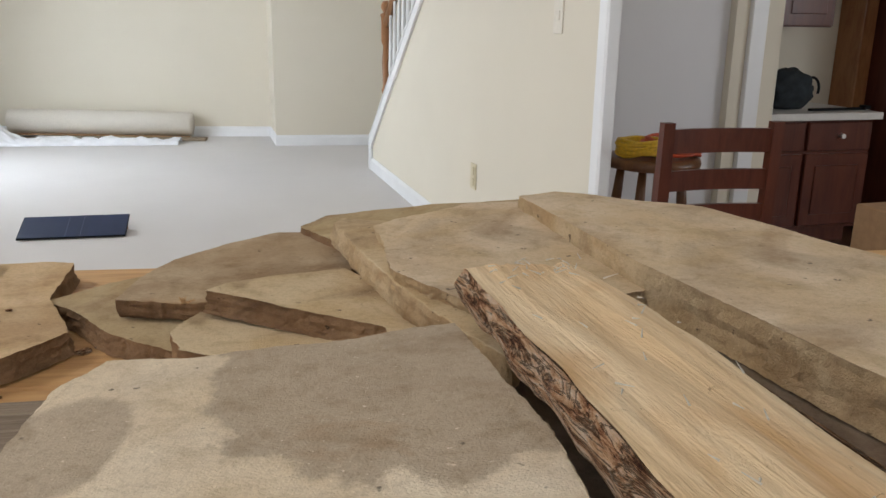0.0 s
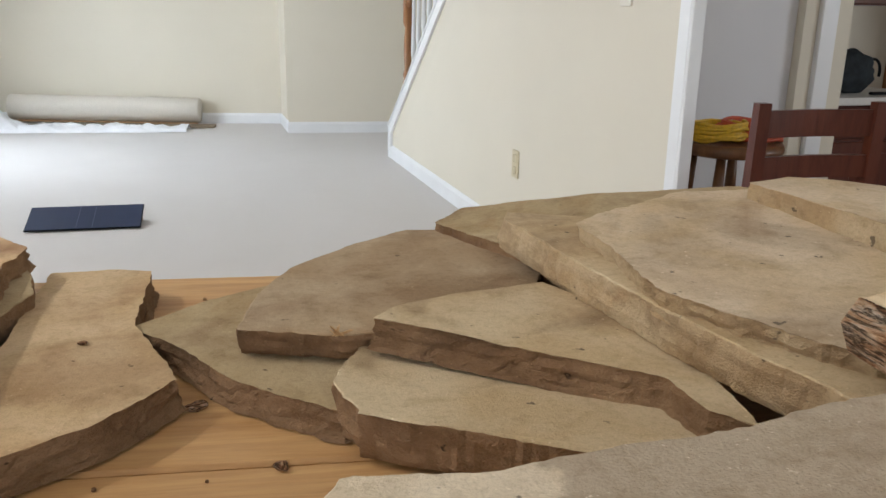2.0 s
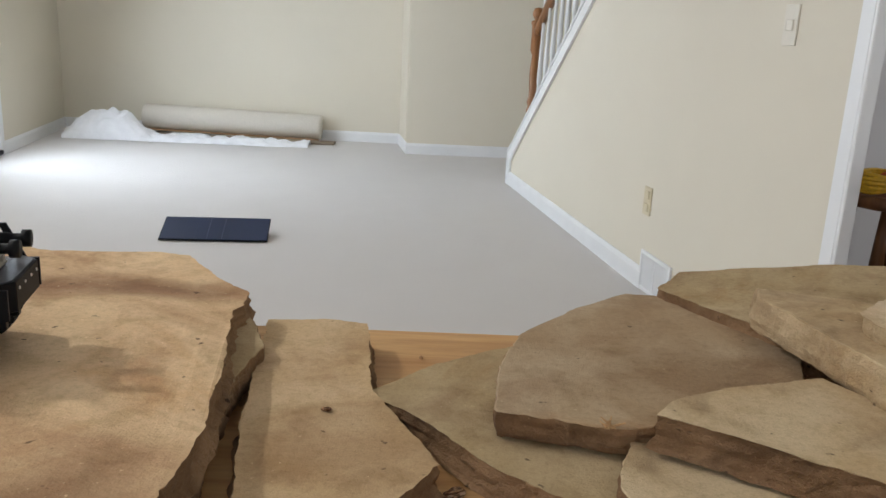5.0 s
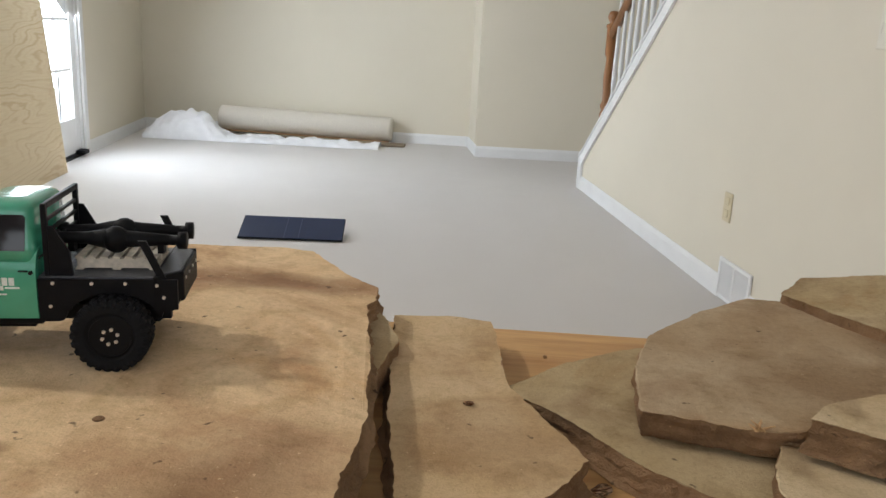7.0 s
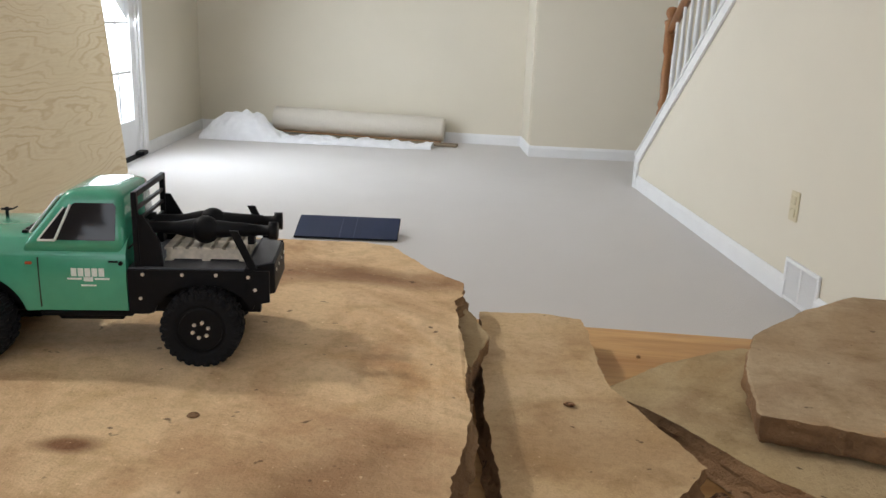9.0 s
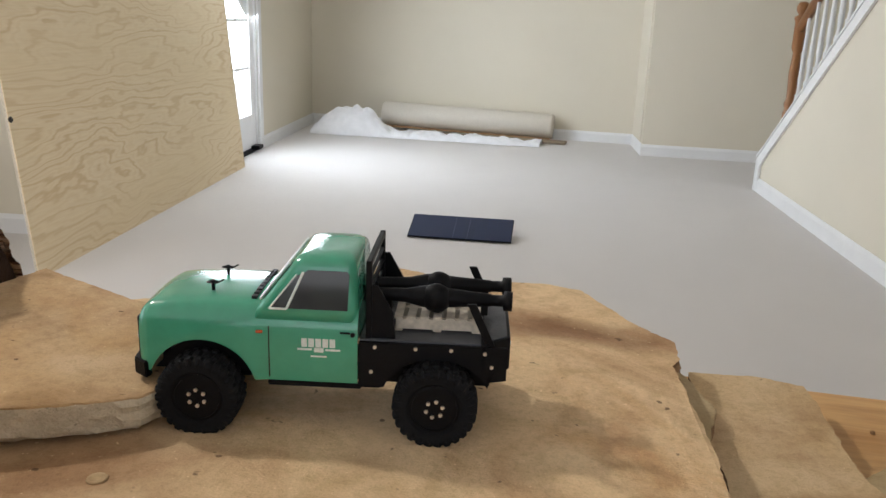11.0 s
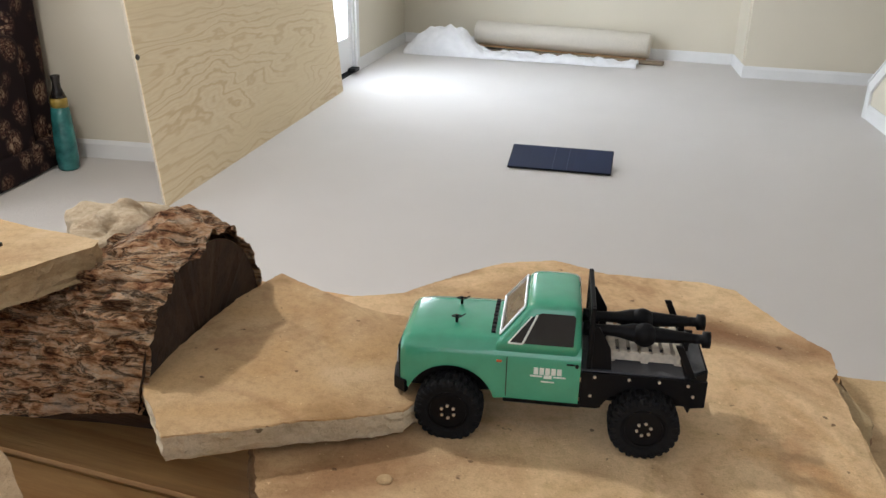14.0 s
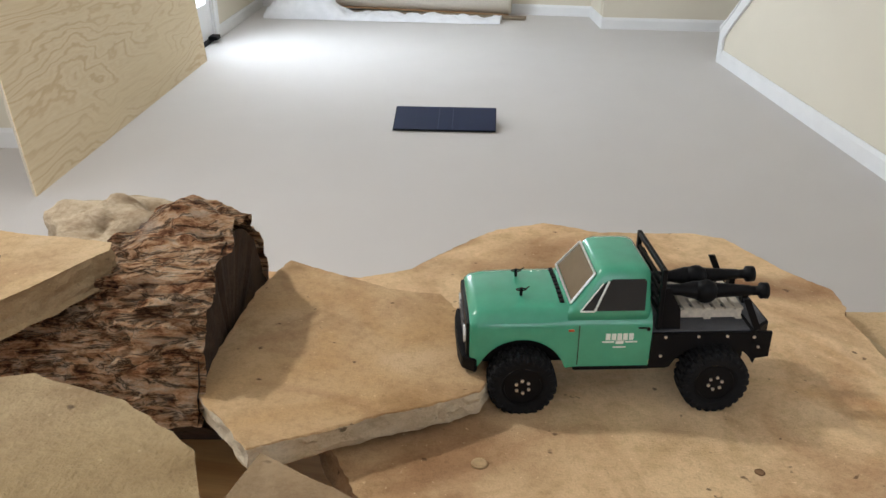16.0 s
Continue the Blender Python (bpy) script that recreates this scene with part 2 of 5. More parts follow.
RUST = (0.20, 0.085, 0.034)
M_BIG = stone("stone_rust_stained", (0.75, 0.565, 0.345), (0.68, 0.485, 0.28), (0.37, 0.195, 0.095), 0.45, 1.0, patches=(
    (-0.029, 0.111, 0.23, 0.034, -6, RUST, 0.6, 1.5, 0.75), (-0.094, 0.166, 0.06, 0.05, 0, RUST, 0.6, 1.45, 0.6),
    (0.081, -0.229, 0.085, 0.075, 30, RUST, 0.6, 1.45, 0.7), (-0.051, -0.205, 0.022, 0.012, 0, RUST, 0.75, 1.4, 0.9),
    (-0.045, -0.126, 0.03, 0.02, 20, RUST, 0.6, 1.4, 0.35), (-0.119, 0.028, 0.075, 0.0055, 32, RUST, 0.8, 1.3, 0.95),
    (-0.059, 0.068, 0.05, 0.004, 28, RUST, 0.8, 1.3, 0.9), (0.081, 0.101, 0.12, 0.030, -25, RUST, 0.6, 1.45, 0.7),
    (-0.189, -0.144, 0.10, 0.07, 10, RUST, 0.6, 1.45, 0.55)))
M_RAMP = stone("stone_honey", (0.63, 0.46, 0.275), (0.56, 0.37, 0.185), (0.30, 0.15, 0.068), 0.55, 2.0)
M_SPECK = stone("stone_pale_tan", (0.63, 0.475, 0.29), (0.57, 0.405, 0.22), (0.36, 0.21, 0.105), 0.4, 3.0)
M_GREEN = stone("stone_olive", (0.495, 0.39, 0.235), (0.42, 0.315, 0.17), (0.27, 0.165, 0.085), 0.5, 4.0)
M_GREYS = stone("stone_grey", (0.465, 0.36, 0.235), (0.39, 0.28, 0.165), (0.26, 0.16, 0.085), 0.5, 5.0)
M_SAND = stone("stone_sand", (0.62, 0.50, 0.325), (0.55, 0.415, 0.24), (0.25, 0.18, 0.11), 0.45, 6.0)
M_WHITE = stone("stone_cream", (0.68, 0.56, 0.405), (0.60, 0.46, 0.285), (0.28, 0.21, 0.14), 0.35, 7.0)
M_PATCH = stone("stone_grey_and_cream", (0.74, 0.645, 0.50), (0.69, 0.575, 0.41), (0.34, 0.27, 0.19), 0.2, 8.6, 0.85, 0.12, 9, patches=((0.078, 0.045, 0.125, 0.150, -12, (0.44, 0.36, 0.265), 1.38, 1.44, 0.92), (-0.125, -0.01, 0.036, 0.060, -15, (0.44, 0.36, 0.265), 1.35, 1.5, 0.85)))
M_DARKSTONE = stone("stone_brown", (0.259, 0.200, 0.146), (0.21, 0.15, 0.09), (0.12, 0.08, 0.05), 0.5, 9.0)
# brown broken stone, with some shade of the slab sides put into its colour
M_EDGE = stone("stone_broken_edge_shaded", (0.40, 0.25, 0.135), (0.26, 0.155, 0.08), (0.11, 0.065, 0.036), 0.65, 10.0, 0.92, layers=1.6, relief=0.009)
M_PALE_EDGE = stone("stone_pale_edge", (0.62, 0.48, 0.30), (0.53, 0.375, 0.205), (0.30, 0.20, 0.11), 0.5, 11.0, 0.92, layers=1.6, relief=0.009)
M_WHITE_EDGE = stone("stone_whitish_edge", (0.74, 0.665, 0.53), (0.66, 0.56, 0.40), (0.40, 0.29, 0.17), 0.4, 12.0, 0.92, layers=1.6, relief=0.006)
M_PINE = wood("pine_board", (0.62, 0.37, 0.155), (0.47, 0.245, 0.085), (2.5, 30, 30), 0.55, seed=1.0)
M_SPLIT = wood("split_firewood", (0.60, 0.38, 0.185), (0.47, 0.26, 0.11), (4, 26, 26), 0.8, bumpy=0.8, seed=3.0)
M_OLDWOOD = wood("weathered_board", (0.30, 0.235, 0.165), (0.15, 0.105, 0.07), (4, 60, 60), 0.9, bumpy=0.9, seed=5.0)
M_CHERRY = wood("cherry_stain", (0.115, 0.032, 0.018), (0.07, 0.018, 0.011), (20, 20, 3), 0.3, bumpy=0.05, seed=7.0)
M_OAK = wood("oak_rail", (0.34, 0.155, 0.06), (0.24, 0.10, 0.038), (20, 20, 4), 0.35, bumpy=0.08, seed=9.0)
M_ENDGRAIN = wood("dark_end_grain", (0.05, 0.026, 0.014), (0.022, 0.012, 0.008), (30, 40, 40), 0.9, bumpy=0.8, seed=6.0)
M_PLY = plywood_material()
M_CARPET = carpet_material()
M_WALL = wall_material("cream_wall_paint", (0.725, 0.668, 0.552))
M_HALL = wall_material("grey_white_wall_paint", (0.74, 0.73, 0.74))
M_CEIL = wall_material("ceiling_paint", (0.82, 0.80, 0.76))
M_TRIM = plain("white_trim_paint", (0.80, 0.80, 0.80), 0.4, vary=0.03, scale=5)
M_BARK = bark_material("oak_bark", (30, 84, 84), (9, 52, 52))
M_BARK_LONG = bark_material("thin_oak_bark", (110, 22, 110), (70, 10, 70))
M_FLORAL = floral_material()
M_PANEL = panel_material()
M_GLASS = glass_material("clear_glass")
M_BLACK = plain("black_plastic", (0.004, 0.004, 0.005), 0.5, vary=0.2, scale=200, bumpy=0.1, spec=0.15)
M_TYRE = plain("tyre_rubber", (0.007, 0.007, 0.008), 0.8, vary=0.25, scale=300, bumpy=0.2, spec=0.2)
M_STEEL = plain("bright_steel", (0.82, 0.82, 0.82), 0.32, 1.0, 0.05, 100)
M_DECK = plain("grey_deck_plate", (0.085, 0.088, 0.098), 0.5, 0.3, 0.2, 500, 0.4)
M_GREENPAINT = paint_green()
M_WHITEP = plain("white_print", (0.72, 0.78, 0.72), 0.5, vary=0.1, scale=600)
M_PALLET = plain("pale_pallet_wood", (0.55, 0.49, 0.40), 0.75, vary=0.25, scale=160, bumpy=0.2)
M_CLOTH = plain("white_drop_cloth", (0.80, 0.80, 0.82), 0.9, vary=0.06, scale=12)
M_ROLL = plain("beige_carpet_roll", (0.68, 0.63, 0.55), 0.95, vary=0.08, scale=160, bumpy=0.5)
M_TEAL = plain("teal_glaze", (0.035, 0.17, 0.165), 0.18, vary=0.5, scale=14)
M_GOLD = plain("ochre_glaze", (0.34, 0.24, 0.05), 0.3, vary=0.3, scale=30)
M_DGLAZE = plain("dark_glaze", (0.02, 0.017, 0.016), 0.15, vary=0.3, scale=30)
M_COUNTER = plain("cream_laminate", (0.66, 0.64, 0.60), 0.35, vary=0.04, scale=60)
M_BAG = plain("dark_grey_fabric", (0.016, 0.022, 0.027), 0.85, vary=0.5, scale=18, bumpy=0.4)
M_RED = plain("red_orange_cord", (0.48, 0.07, 0.02), 0.45, vary=0.2, scale=80)
M_YELLOW = plain("yellow_cord", (0.62, 0.38, 0.02), 0.45, vary=0.2, scale=80)
M_IVORY = plain("ivory_plastic", (0.62, 0.54, 0.36), 0.4, vary=0.03, scale=30)
M_SWITCH = plain("cream_plastic", (0.72, 0.67, 0.57), 0.45, vary=0.03, scale=30)
M_CARD = plain("brown_cardboard", (0.34, 0.20, 0.10), 0.85, vary=0.1, scale=40)
M_DARKGLASS = plain("smoked_window", (0.02, 0.02, 0.022), 0.06, vary=0.1, scale=50)
M_CLEARWIN = plain("tan_tinted_window", (0.16, 0.12, 0.08), 0.08, vary=0.15, scale=40)
M_LAMP = plain("clear_lens", (0.6, 0.6, 0.58), 0.1, vary=0.05, scale=100)
M_AMBER = plain("amber_lens", (0.45, 0.09, 0.03), 0.2, vary=0.1, scale=100)
M_KITCHEN_FLOOR = wood("dark_wood_floor", (0.11, 0.05, 0.028), (0.06, 0.028, 0.016), (12, 2, 1), 0.35, seed=11.0)
M_GREEN_GROUND = plain("lawn", (0.07, 0.12, 0.04), 0.95, vary=0.3, scale=3)

# ---- mesh helpers ----


def link(name, bm, material, parent=None, smooth=False):
    me = bpy.data.meshes.new(name)
    bm.normal_update()
    bm.to_mesh(me)
    bm.free()
    for mt in material if isinstance(material, (list, tuple)) else [material]:
        me.materials.append(mt)
    if smooth:
        me.polygons.foreach_set("use_smooth", [True] * len(me.polygons))
    ob = new(name, me)
    if parent:
        ob.parent = parent
    return ob


def part(name, bm, material, parent, label="", smooth=False):
    ob = link(name, bm, material, parent, smooth)
    return tagged(ob, label) if label else ob


def again(ob, m, parent=None):
    o = bpy.data.objects.new(ob.name.split(".")[0], ob.data)
    scene.collection.objects.link(o)
    o.parent = parent if parent else ob.parent
    o.matrix_basis = m
    return o


def base(name, m, label, category, group="", kind=""):
    ob = new(name)
    ob.empty_display_size = 0.02
    ob.matrix_basis = m
    return tagged(ob, label, category, group, kind)


def box(bm, x0, x1, y0, y1, z0, z1, bevel=0.0, seg=1, m=None):
    r = bmesh.ops.create_cube(bm, size=1)
    vs = r["verts"]
    for v in vs:
        v.co = Vector((x0 + (x1 - x0) * (v.co.x + 0.5), y0 + (y1 - y0) * (v.co.y + 0.5), z0 + (z1 - z0) * (v.co.z + 0.5)))
    if m:
        bmesh.ops.transform(bm, matrix=m, verts=vs)
    if bevel:
        es = list({e for v in vs for e in v.link_edges})
        bmesh.ops.bevel(bm, geom=es, offset=bevel, segments=seg, affect="EDGES", profile=0.5)
    return bm


def boxes(*items, bevel=0.0, seg=1):
    bm = bmesh.new()
    for it in items:
        box(bm, *it, bevel=bevel, seg=seg)
    return bm


def rod(bm, a, b, r, n=10, r2=None):
    a, b = Vector(a), Vector(b)
    d = b - a
    m = Matrix.Translation((a + b) / 2) @ d.to_track_quat("Z", "Y").to_matrix().to_4x4()
    bmesh.ops.create_cone(bm, cap_ends=True, segments=n, radius1=r, radius2=r if r2 is None else r2, depth=d.length, matrix=m)
    return bm


def lathe(bm, profile, n=24, m=None):
    """Turn (radius, height) pairs about z."""
    rings = []
    for r, z in profile:
        rings.append([bm.verts.new((r * math.cos(2 * math.pi * i / n), r * math.sin(2 * math.pi * i / n), z)) for i in range(n)])
    for a, b in zip(rings, rings[1:]):
        for i in range(n):
            bm.faces.new((a[i], a[(i + 1) % n], b[(i + 1) % n], b[i]))
    bm.faces.new(list(reversed(rings[0])))
    bm.faces.new(rings[-1])
    if m:
        bmesh.ops.transform(bm, matrix=m, verts=[v for ring in rings for v in ring])
    return bm


def extrude_profile(bm, pts, axis, a, b):
    """A closed outline of 2D points, extruded along an axis between a and b."""
    def at(p, t):
        return {"x": (t, p[0], p[1]), "y": (p[0], t, p[1]), "z": (p[0], p[1], t)}[axis]
    va = [bm.verts.new(at(p, a)) for p in pts]
    vb = [bm.verts.new(at(p, b)) for p in pts]
    bm.faces.new(va)
    bm.faces.new(list(reversed(vb)))
    n = len(pts)
    for i in range(n):
        bm.faces.new((va[i], vb[i], vb[(i + 1) % n], va[(i + 1) % n]))
    bmesh.ops.recalc_face_normals(bm, faces=bm.faces[:])
    return bm


def slab(name, outline, top, thick, materials, label, seed, tilt=(0.0, 0.0), rough=0.004, spread=0.0, category="stone", group="flagstones of the course"):
    """A flagstone: broken outline, chipped top rim, rough layered side. tilt: rise of the top per metre along x and y."""
    rnd = random.Random(seed)
    cx = sum(p[0] for p in outline) / len(outline)
    cy = sum(p[1] for p in outline) / len(outline)
    pts = []
    n = len(outline)
    for i in range(n):
        a, b = Vector(outline[i]), Vector(outline[(i + 1) % n])
        k = max(1, int((b - a).length / 0.0045))
        nrm = Vector((b.y - a.y, a.x - b.x)).normalized()
        for j in range(k):
            t = j / k
            p = a.lerp(b, t)
            w = noise.noise(Vector((p.x * 30, p.y * 30, seed))) * rough * 0.6 + noise.noise(Vector((p.x * 150, p.y * 150, seed + 3))) * rough * 0.42
            p = p + nrm * (w if j else w * 0.5)
            pts.append(p)
    bm = bmesh.new()
    layers = [(-0.0009, 0.0), (0.0, -0.0009), (0.0010, -0.2), (0.0, -0.4), (0.0008, -0.6), (-0.0008, -0.78), (-0.002, -0.9), (-0.006, -1.0)]
    rings = []
    mid = Vector((cx, cy))
    for li, (out, dz) in enumerate(layers):
        ring = []
        for i, p in enumerate(pts):
            a, b = pts[i - 1], pts[(i + 1) % len(pts)]
            nv = Vector((b.y - a.y, a.x - b.x)).normalized()
            jit = 0 if li in (0,) else noise.noise(Vector((p.x * 75, p.y * 75, li * 5.1 + seed))) * 0.0013 + noise.noise(Vector((p.x * 190, p.y * 190, li * 3.3 + seed))) * 0.0009 + (noise.cell(Vector((p.x * 70, p.y * 70, li + seed))) - 0.5) * 0.0014 * (1 < li < 7)
            q = p + nv * (out + jit - spread * min(0.0, dz if li > 1 else 0.0))
            z = dz if -0.01 < dz <= 0 else dz * thick
            z += noise.noise(Vector((q.x * 14, q.y * 14, seed + 9))) * 0.0016 if li < 2 else noise.noise(Vector((p.x * 80, p.y * 80, li))) * 0.001
            ring.append(bm.verts.new((q.x - cx, q.y - cy, z + tilt[0] * (q.x - cx) + tilt[1] * (q.y - cy))))
        rings.append(ring)
    f = bm.faces.new(rings[0])
    f.material_index = 0
    m = len(pts)
    for a, b in zip(rings, rings[1:]):
        for i in range(m):
            g = bm.faces.new((a[i], b[i], b[(i + 1) % m], a[(i + 1) % m]))
            g.material_index = 0 if a is rings[0] else 1
    g = bm.faces.new(list(reversed(rings[-1])))
    g.material_index = 1
    bmesh.ops.recalc_face_normals(bm, faces=bm.faces[:])
    ob = link(name, bm, materials)
    ob.matrix_basis = pose(cx, cy, top)
    return tagged(ob, label, category, group)


def wall_box(name, x0, x1, y0, y1, z0, z1, material, label=""):
    bm = boxes((x0, x1, y0, y1, z0, z1))
    ob = link(name, bm, material)
    return tagged(ob, label, "", "", "structure")

# ---- large structure ----
WX, SX = -2.02, 1.415      # door wall and stair wall
CEIL = 2.44
tagged(link("floor", boxes((-3.8, 1.53, -1.42, 8.2, -0.12, 0.0), (1.53, 2.6, 2.95, 7.0, -0.12, 0.0)), M_CARPET), "cream cut-pile carpet over the whole living room", "", "", "structure")
tagged(link("kitchen_floor", boxes((1.53, 5.2, -1.42, 2.95, -0.12, -0.004), (2.6, 5.2, 2.95, 7.6, -0.12, -0.004)), M_KITCHEN_FLOOR), "dark stained wood floor of the kitchen", "", "", "structure")
tagged(link("ceiling", boxes((-3.8, 5.3, -1.42, 8.3, CEIL, CEIL + 0.1)), M_CEIL), "plain white painted ceiling", "", "", "structure")
tagged(link("ground", boxes((-60, 60, -60, 60, -0.6, -0.35)), M_GREEN_GROUND), "green lawn outside the house", "", "", "structure")


def slanted_wall(name, a, b, thick, z0, z1, material, label):
    a, b = Vector(a), Vector(b)
    nrm = Vector((a.y - b.y, b.x - a.x)).normalized() * thick
    bm = bmesh.new()
    extrude_profile(bm, [a, b, b + nrm, a + nrm], "z", z0, z1)
    return tagged(link(name, bm, material), label, "", "", "structure")


def skirting(name, a, b, side=-1, h=0.088, label="white painted baseboard"):
    a, b = Vector(a), Vector(b)
    nrm = Vector((a.y - b.y, b.x - a.x)).normalized() * side
    bm = bmesh.new()
    d = (b - a).normalized()
    prof = [(0.002, 0.0), (0.014, 0.0), (0.014, h - 0.02), (0.009, h - 0.008), (0.006, h), (0.002, h)]
    ra = [bm.verts.new((*(a + nrm * p[0]), p[1])) for p in prof]
    rb = [bm.verts.new((*(b + nrm * p[0]), p[1])) for p in prof]
    n = len(prof)
    for i in range(n):
        bm.faces.new((ra[i], rb[i], rb[(i + 1) % n], ra[(i + 1) % n]))
    bm.faces.new(ra)
    bm.faces.new(list(reversed(rb)))
    bmesh.ops.recalc_face_normals(bm, faces=bm.faces[:])
    return tagged(link(name, bm, M_TRIM), label, "", "", "structure")


# far wall in two runs with a step between them
slanted_wall("wall_north", (WX, 8.07), (0.90, 7.553), 0.12, 0, CEIL, M_WALL, "cream painted far wall")
wall_box("wall_north_step", 0.868, 0.99, 7.10, 7.72, 0, CEIL, M_WALL, "short cream return of the far wall")
slanted_wall("wall_north_east", (0.866, 6.98), (2.6, 6.78), 0.12, 0, CEIL, M_WALL, "cream painted wall behind the stairs")
skirting("baseboard_1", (WX, 8.07), (0.86, 7.56))
skirting("baseboard_2", (0.87, 7.56), (0.87, 6.97), -1)
skirting("baseboard_3", (0.858, 6.98), (2.0, 6.848))
# door wall, opening from y 5.0 to 6.44, two metres and a bit high
D0, D1, DH = 5.02, 6.42, 2.06
for nm, y0, y1, z0, z1 in (("wall_west", D1, 8.2, 0, CEIL), ("wall_west_near", 3.85, D0, 0, CEIL), ("wall_west_lintel", D0, D1, DH, CEIL)):
    wall_box(nm, WX - 0.14, WX, y0, y1, z0, z1, M_WALL, "cream painted wall round the glazed door")
skirting("baseboard_4", (WX, 6.5), (WX, 8.07))
skirting("baseboard_5", (WX, 3.85), (WX, 4.93))
wall_box("wall_alcove", -3.7, WX - 0.14, 3.86, 4.0, 0, CEIL, M_WALL, "cream painted return wall behind the vase")
skirting("baseboard_6", (-3.7, 3.86), (WX, 3.86))
for nm, y0, y1, z0, z1 in (("wall_side_a", -1.3, -0.7, 0, CEIL), ("wall_side_b", 2.7, 4.0, 0, CEIL), ("wall_side_sill", -0.7, 2.7, 0, 0.3), ("wall_side_head", -0.7, 2.7, 2.3, CEIL)):
    wall_box(nm, -3.8, -3.7, y0, y1, z0, z1, M_WALL, "cream painted side wall round a wide window")
for nm, x0, x1, z0, z1 in (("wall_south_a", -3.7, -1.85, 0, CEIL), ("wall_south_b", 0.65, 5.2, 0, CEIL), ("wall_south_sill", -1.85, 0.65, 0, 0.85), ("wall_south_head", -1.85, 0.65, 2.25, CEIL)):
    wall_box(nm, x0, x1, -1.42, -1.3, z0, z1, M_WALL, "cream painted rear wall round an added window")
for nm, y0, y1, z0, z1 in (("wall_east_a", -2.5, -0.85, 0, CEIL), ("wall_east_b", 0.45, 7.0, 0, CEIL), ("wall_east_sill", -0.85, 0.45, 0, 0.9), ("wall_east_head", -0.85, 0.45, 2.1, CEIL)):
    wall_box(nm, 5.2, 5.3, y0, y1, z0, z1, M_WALL, "cream painted kitchen wall round an added window")


def window(name, m, w, h):
    ob = base(name, m, "unseen white framed window with clear panes", "window", "", "structure")
    part("window_frame", boxes((0, w, -0.03, 0.03, 0, 0.05), (0, w, -0.03, 0.03, h - 0.05, h), (0, 0.05, -0.03, 0.03, 0.05, h - 0.05), (w - 0.05, w, -0.03, 0.03, 0.05, h - 0.05), (w / 2 - 0.02, w / 2 + 0.02, -0.03, 0.03, 0.05, h - 0.05)), M_TRIM, ob)
    for x0, x1 in ((0.05, w / 2 - 0.02), (w / 2 + 0.02, w - 0.05)):
        g = part("pane", boxes((x0, x1, -0.003, 0.003, 0.05, h - 0.05)), M_GLASS, ob)
        g.visible_shadow = False
    return ob


window("window_1", pose(-3.75, -0.7, 0.3, 0, 0, 90), 3.4, 2.0)
# unseen rear window, added only as an opening for the fill lamp
window("added_rear_window", pose(-1.85, -1.36, 0.85), 2.5, 1.4)
# unseen kitchen window, made up to frame the fill lamp beside it
window("added_kitchen_window", pose(5.25, -0.85, 0.9, 0, 0, 90), 1.3, 1.2)

# ---- glazed door ----


def glazed_door():
    d = base("door_1", pose(WX, 0, 0), "white glazed door with divided panes, daylight behind", "door", "", "structure")
    part("casing", boxes((0.0, 0.018, D1, D1 + 0.07, 0, DH + 0.07), (0.0, 0.018, D0 - 0.07, D0, 0, DH + 0.07), (0.0, 0.018, D0, D1, DH, DH + 0.07), bevel=0.004), M_TRIM, d)
    part("jamb", boxes((-0.14, 0.0, D1 - 0.02, D1 - 0.001, 0, DH), (-0.14, 0.0, D0 + 0.001, D0 + 0.02, 0, DH), (-0.14, 0, D0 + 0.02, D1 - 0.02, DH - 0.02, DH - 0.001)), M_TRIM, d)
    part("threshold", boxes((-0.14, 0.0, D0 + 0.02, D1 - 0.02, 0.0, 0.02)), M_BLACK, d, "dark metal threshold")
    half = (D1 - D0 - 0.04) / 2
    for k in range(2):
        y0 = D0 + 0.02 + k * half
        y1 = y0 + half
        leaf = part("leaf", boxes((-0.055, -0.015, y0 + 0.003, y0 + 0.095, 0.03, DH - 0.025), (-0.055, -0.015, y1 - 0.095, y1 - 0.003, 0.03, DH - 0.025),
                                  (-0.055, -0.015, y0 + 0.095, y1 - 0.095, 0.03, 0.27), (-0.055, -0.015, y0 + 0.095, y1 - 0.095, DH - 0.14, DH - 0.025), bevel=0.003), M_TRIM, d)
        gy0, gy1, gz0, gz1 = y0 + 0.095, y1 - 0.095, 0.27, DH - 0.14
        bars = [(-0.045, -0.025, (gy0 + gy1) / 2 - 0.009, (gy0 + gy1) / 2 + 0.009, gz0, gz1)]
        for r in range(1, 5):
            z = gz0 + (gz1 - gz0) * r / 5
            bars.append((-0.044, -0.026, gy0, gy1, z - 0.009, z + 0.009))
        part("muntin", boxes(*bars), M_TRIM, leaf)
        for c in range(2):
            for r in range(5):
                ya, yb = gy0 + (gy1 - gy0) * c / 2, gy0 + (gy1 - gy0) * (c + 1) / 2
                za, zb = gz0 + (gz1 - gz0) * r / 5, gz0 + (gz1 - gz0) * (r + 1) / 5
                g = part("pane", boxes((-0.037, -0.033, ya, yb, za, zb)), M_GLASS, leaf)
                g.visible_shadow = False
    for z in (0.28, 1.02, 1.78):
        part("hinge", boxes((-0.014, 0.004, D1 - 0.034, D1 - 0.02, z - 0.045, z + 0.045), bevel=0.002), M_STEEL, d, "small steel hinge")
    part("door_stop", boxes((-0.012, 0.05, D1 - 0.16, D1 - 0.06, 0.021, 0.05), bevel=0.004), M_BLACK, d, "small black door stop")
    return d


glazed_door()

# ---- stair wall, trim, stairs, newel, rail ----
ST = 0.716                     # rise per metre of the slanted top
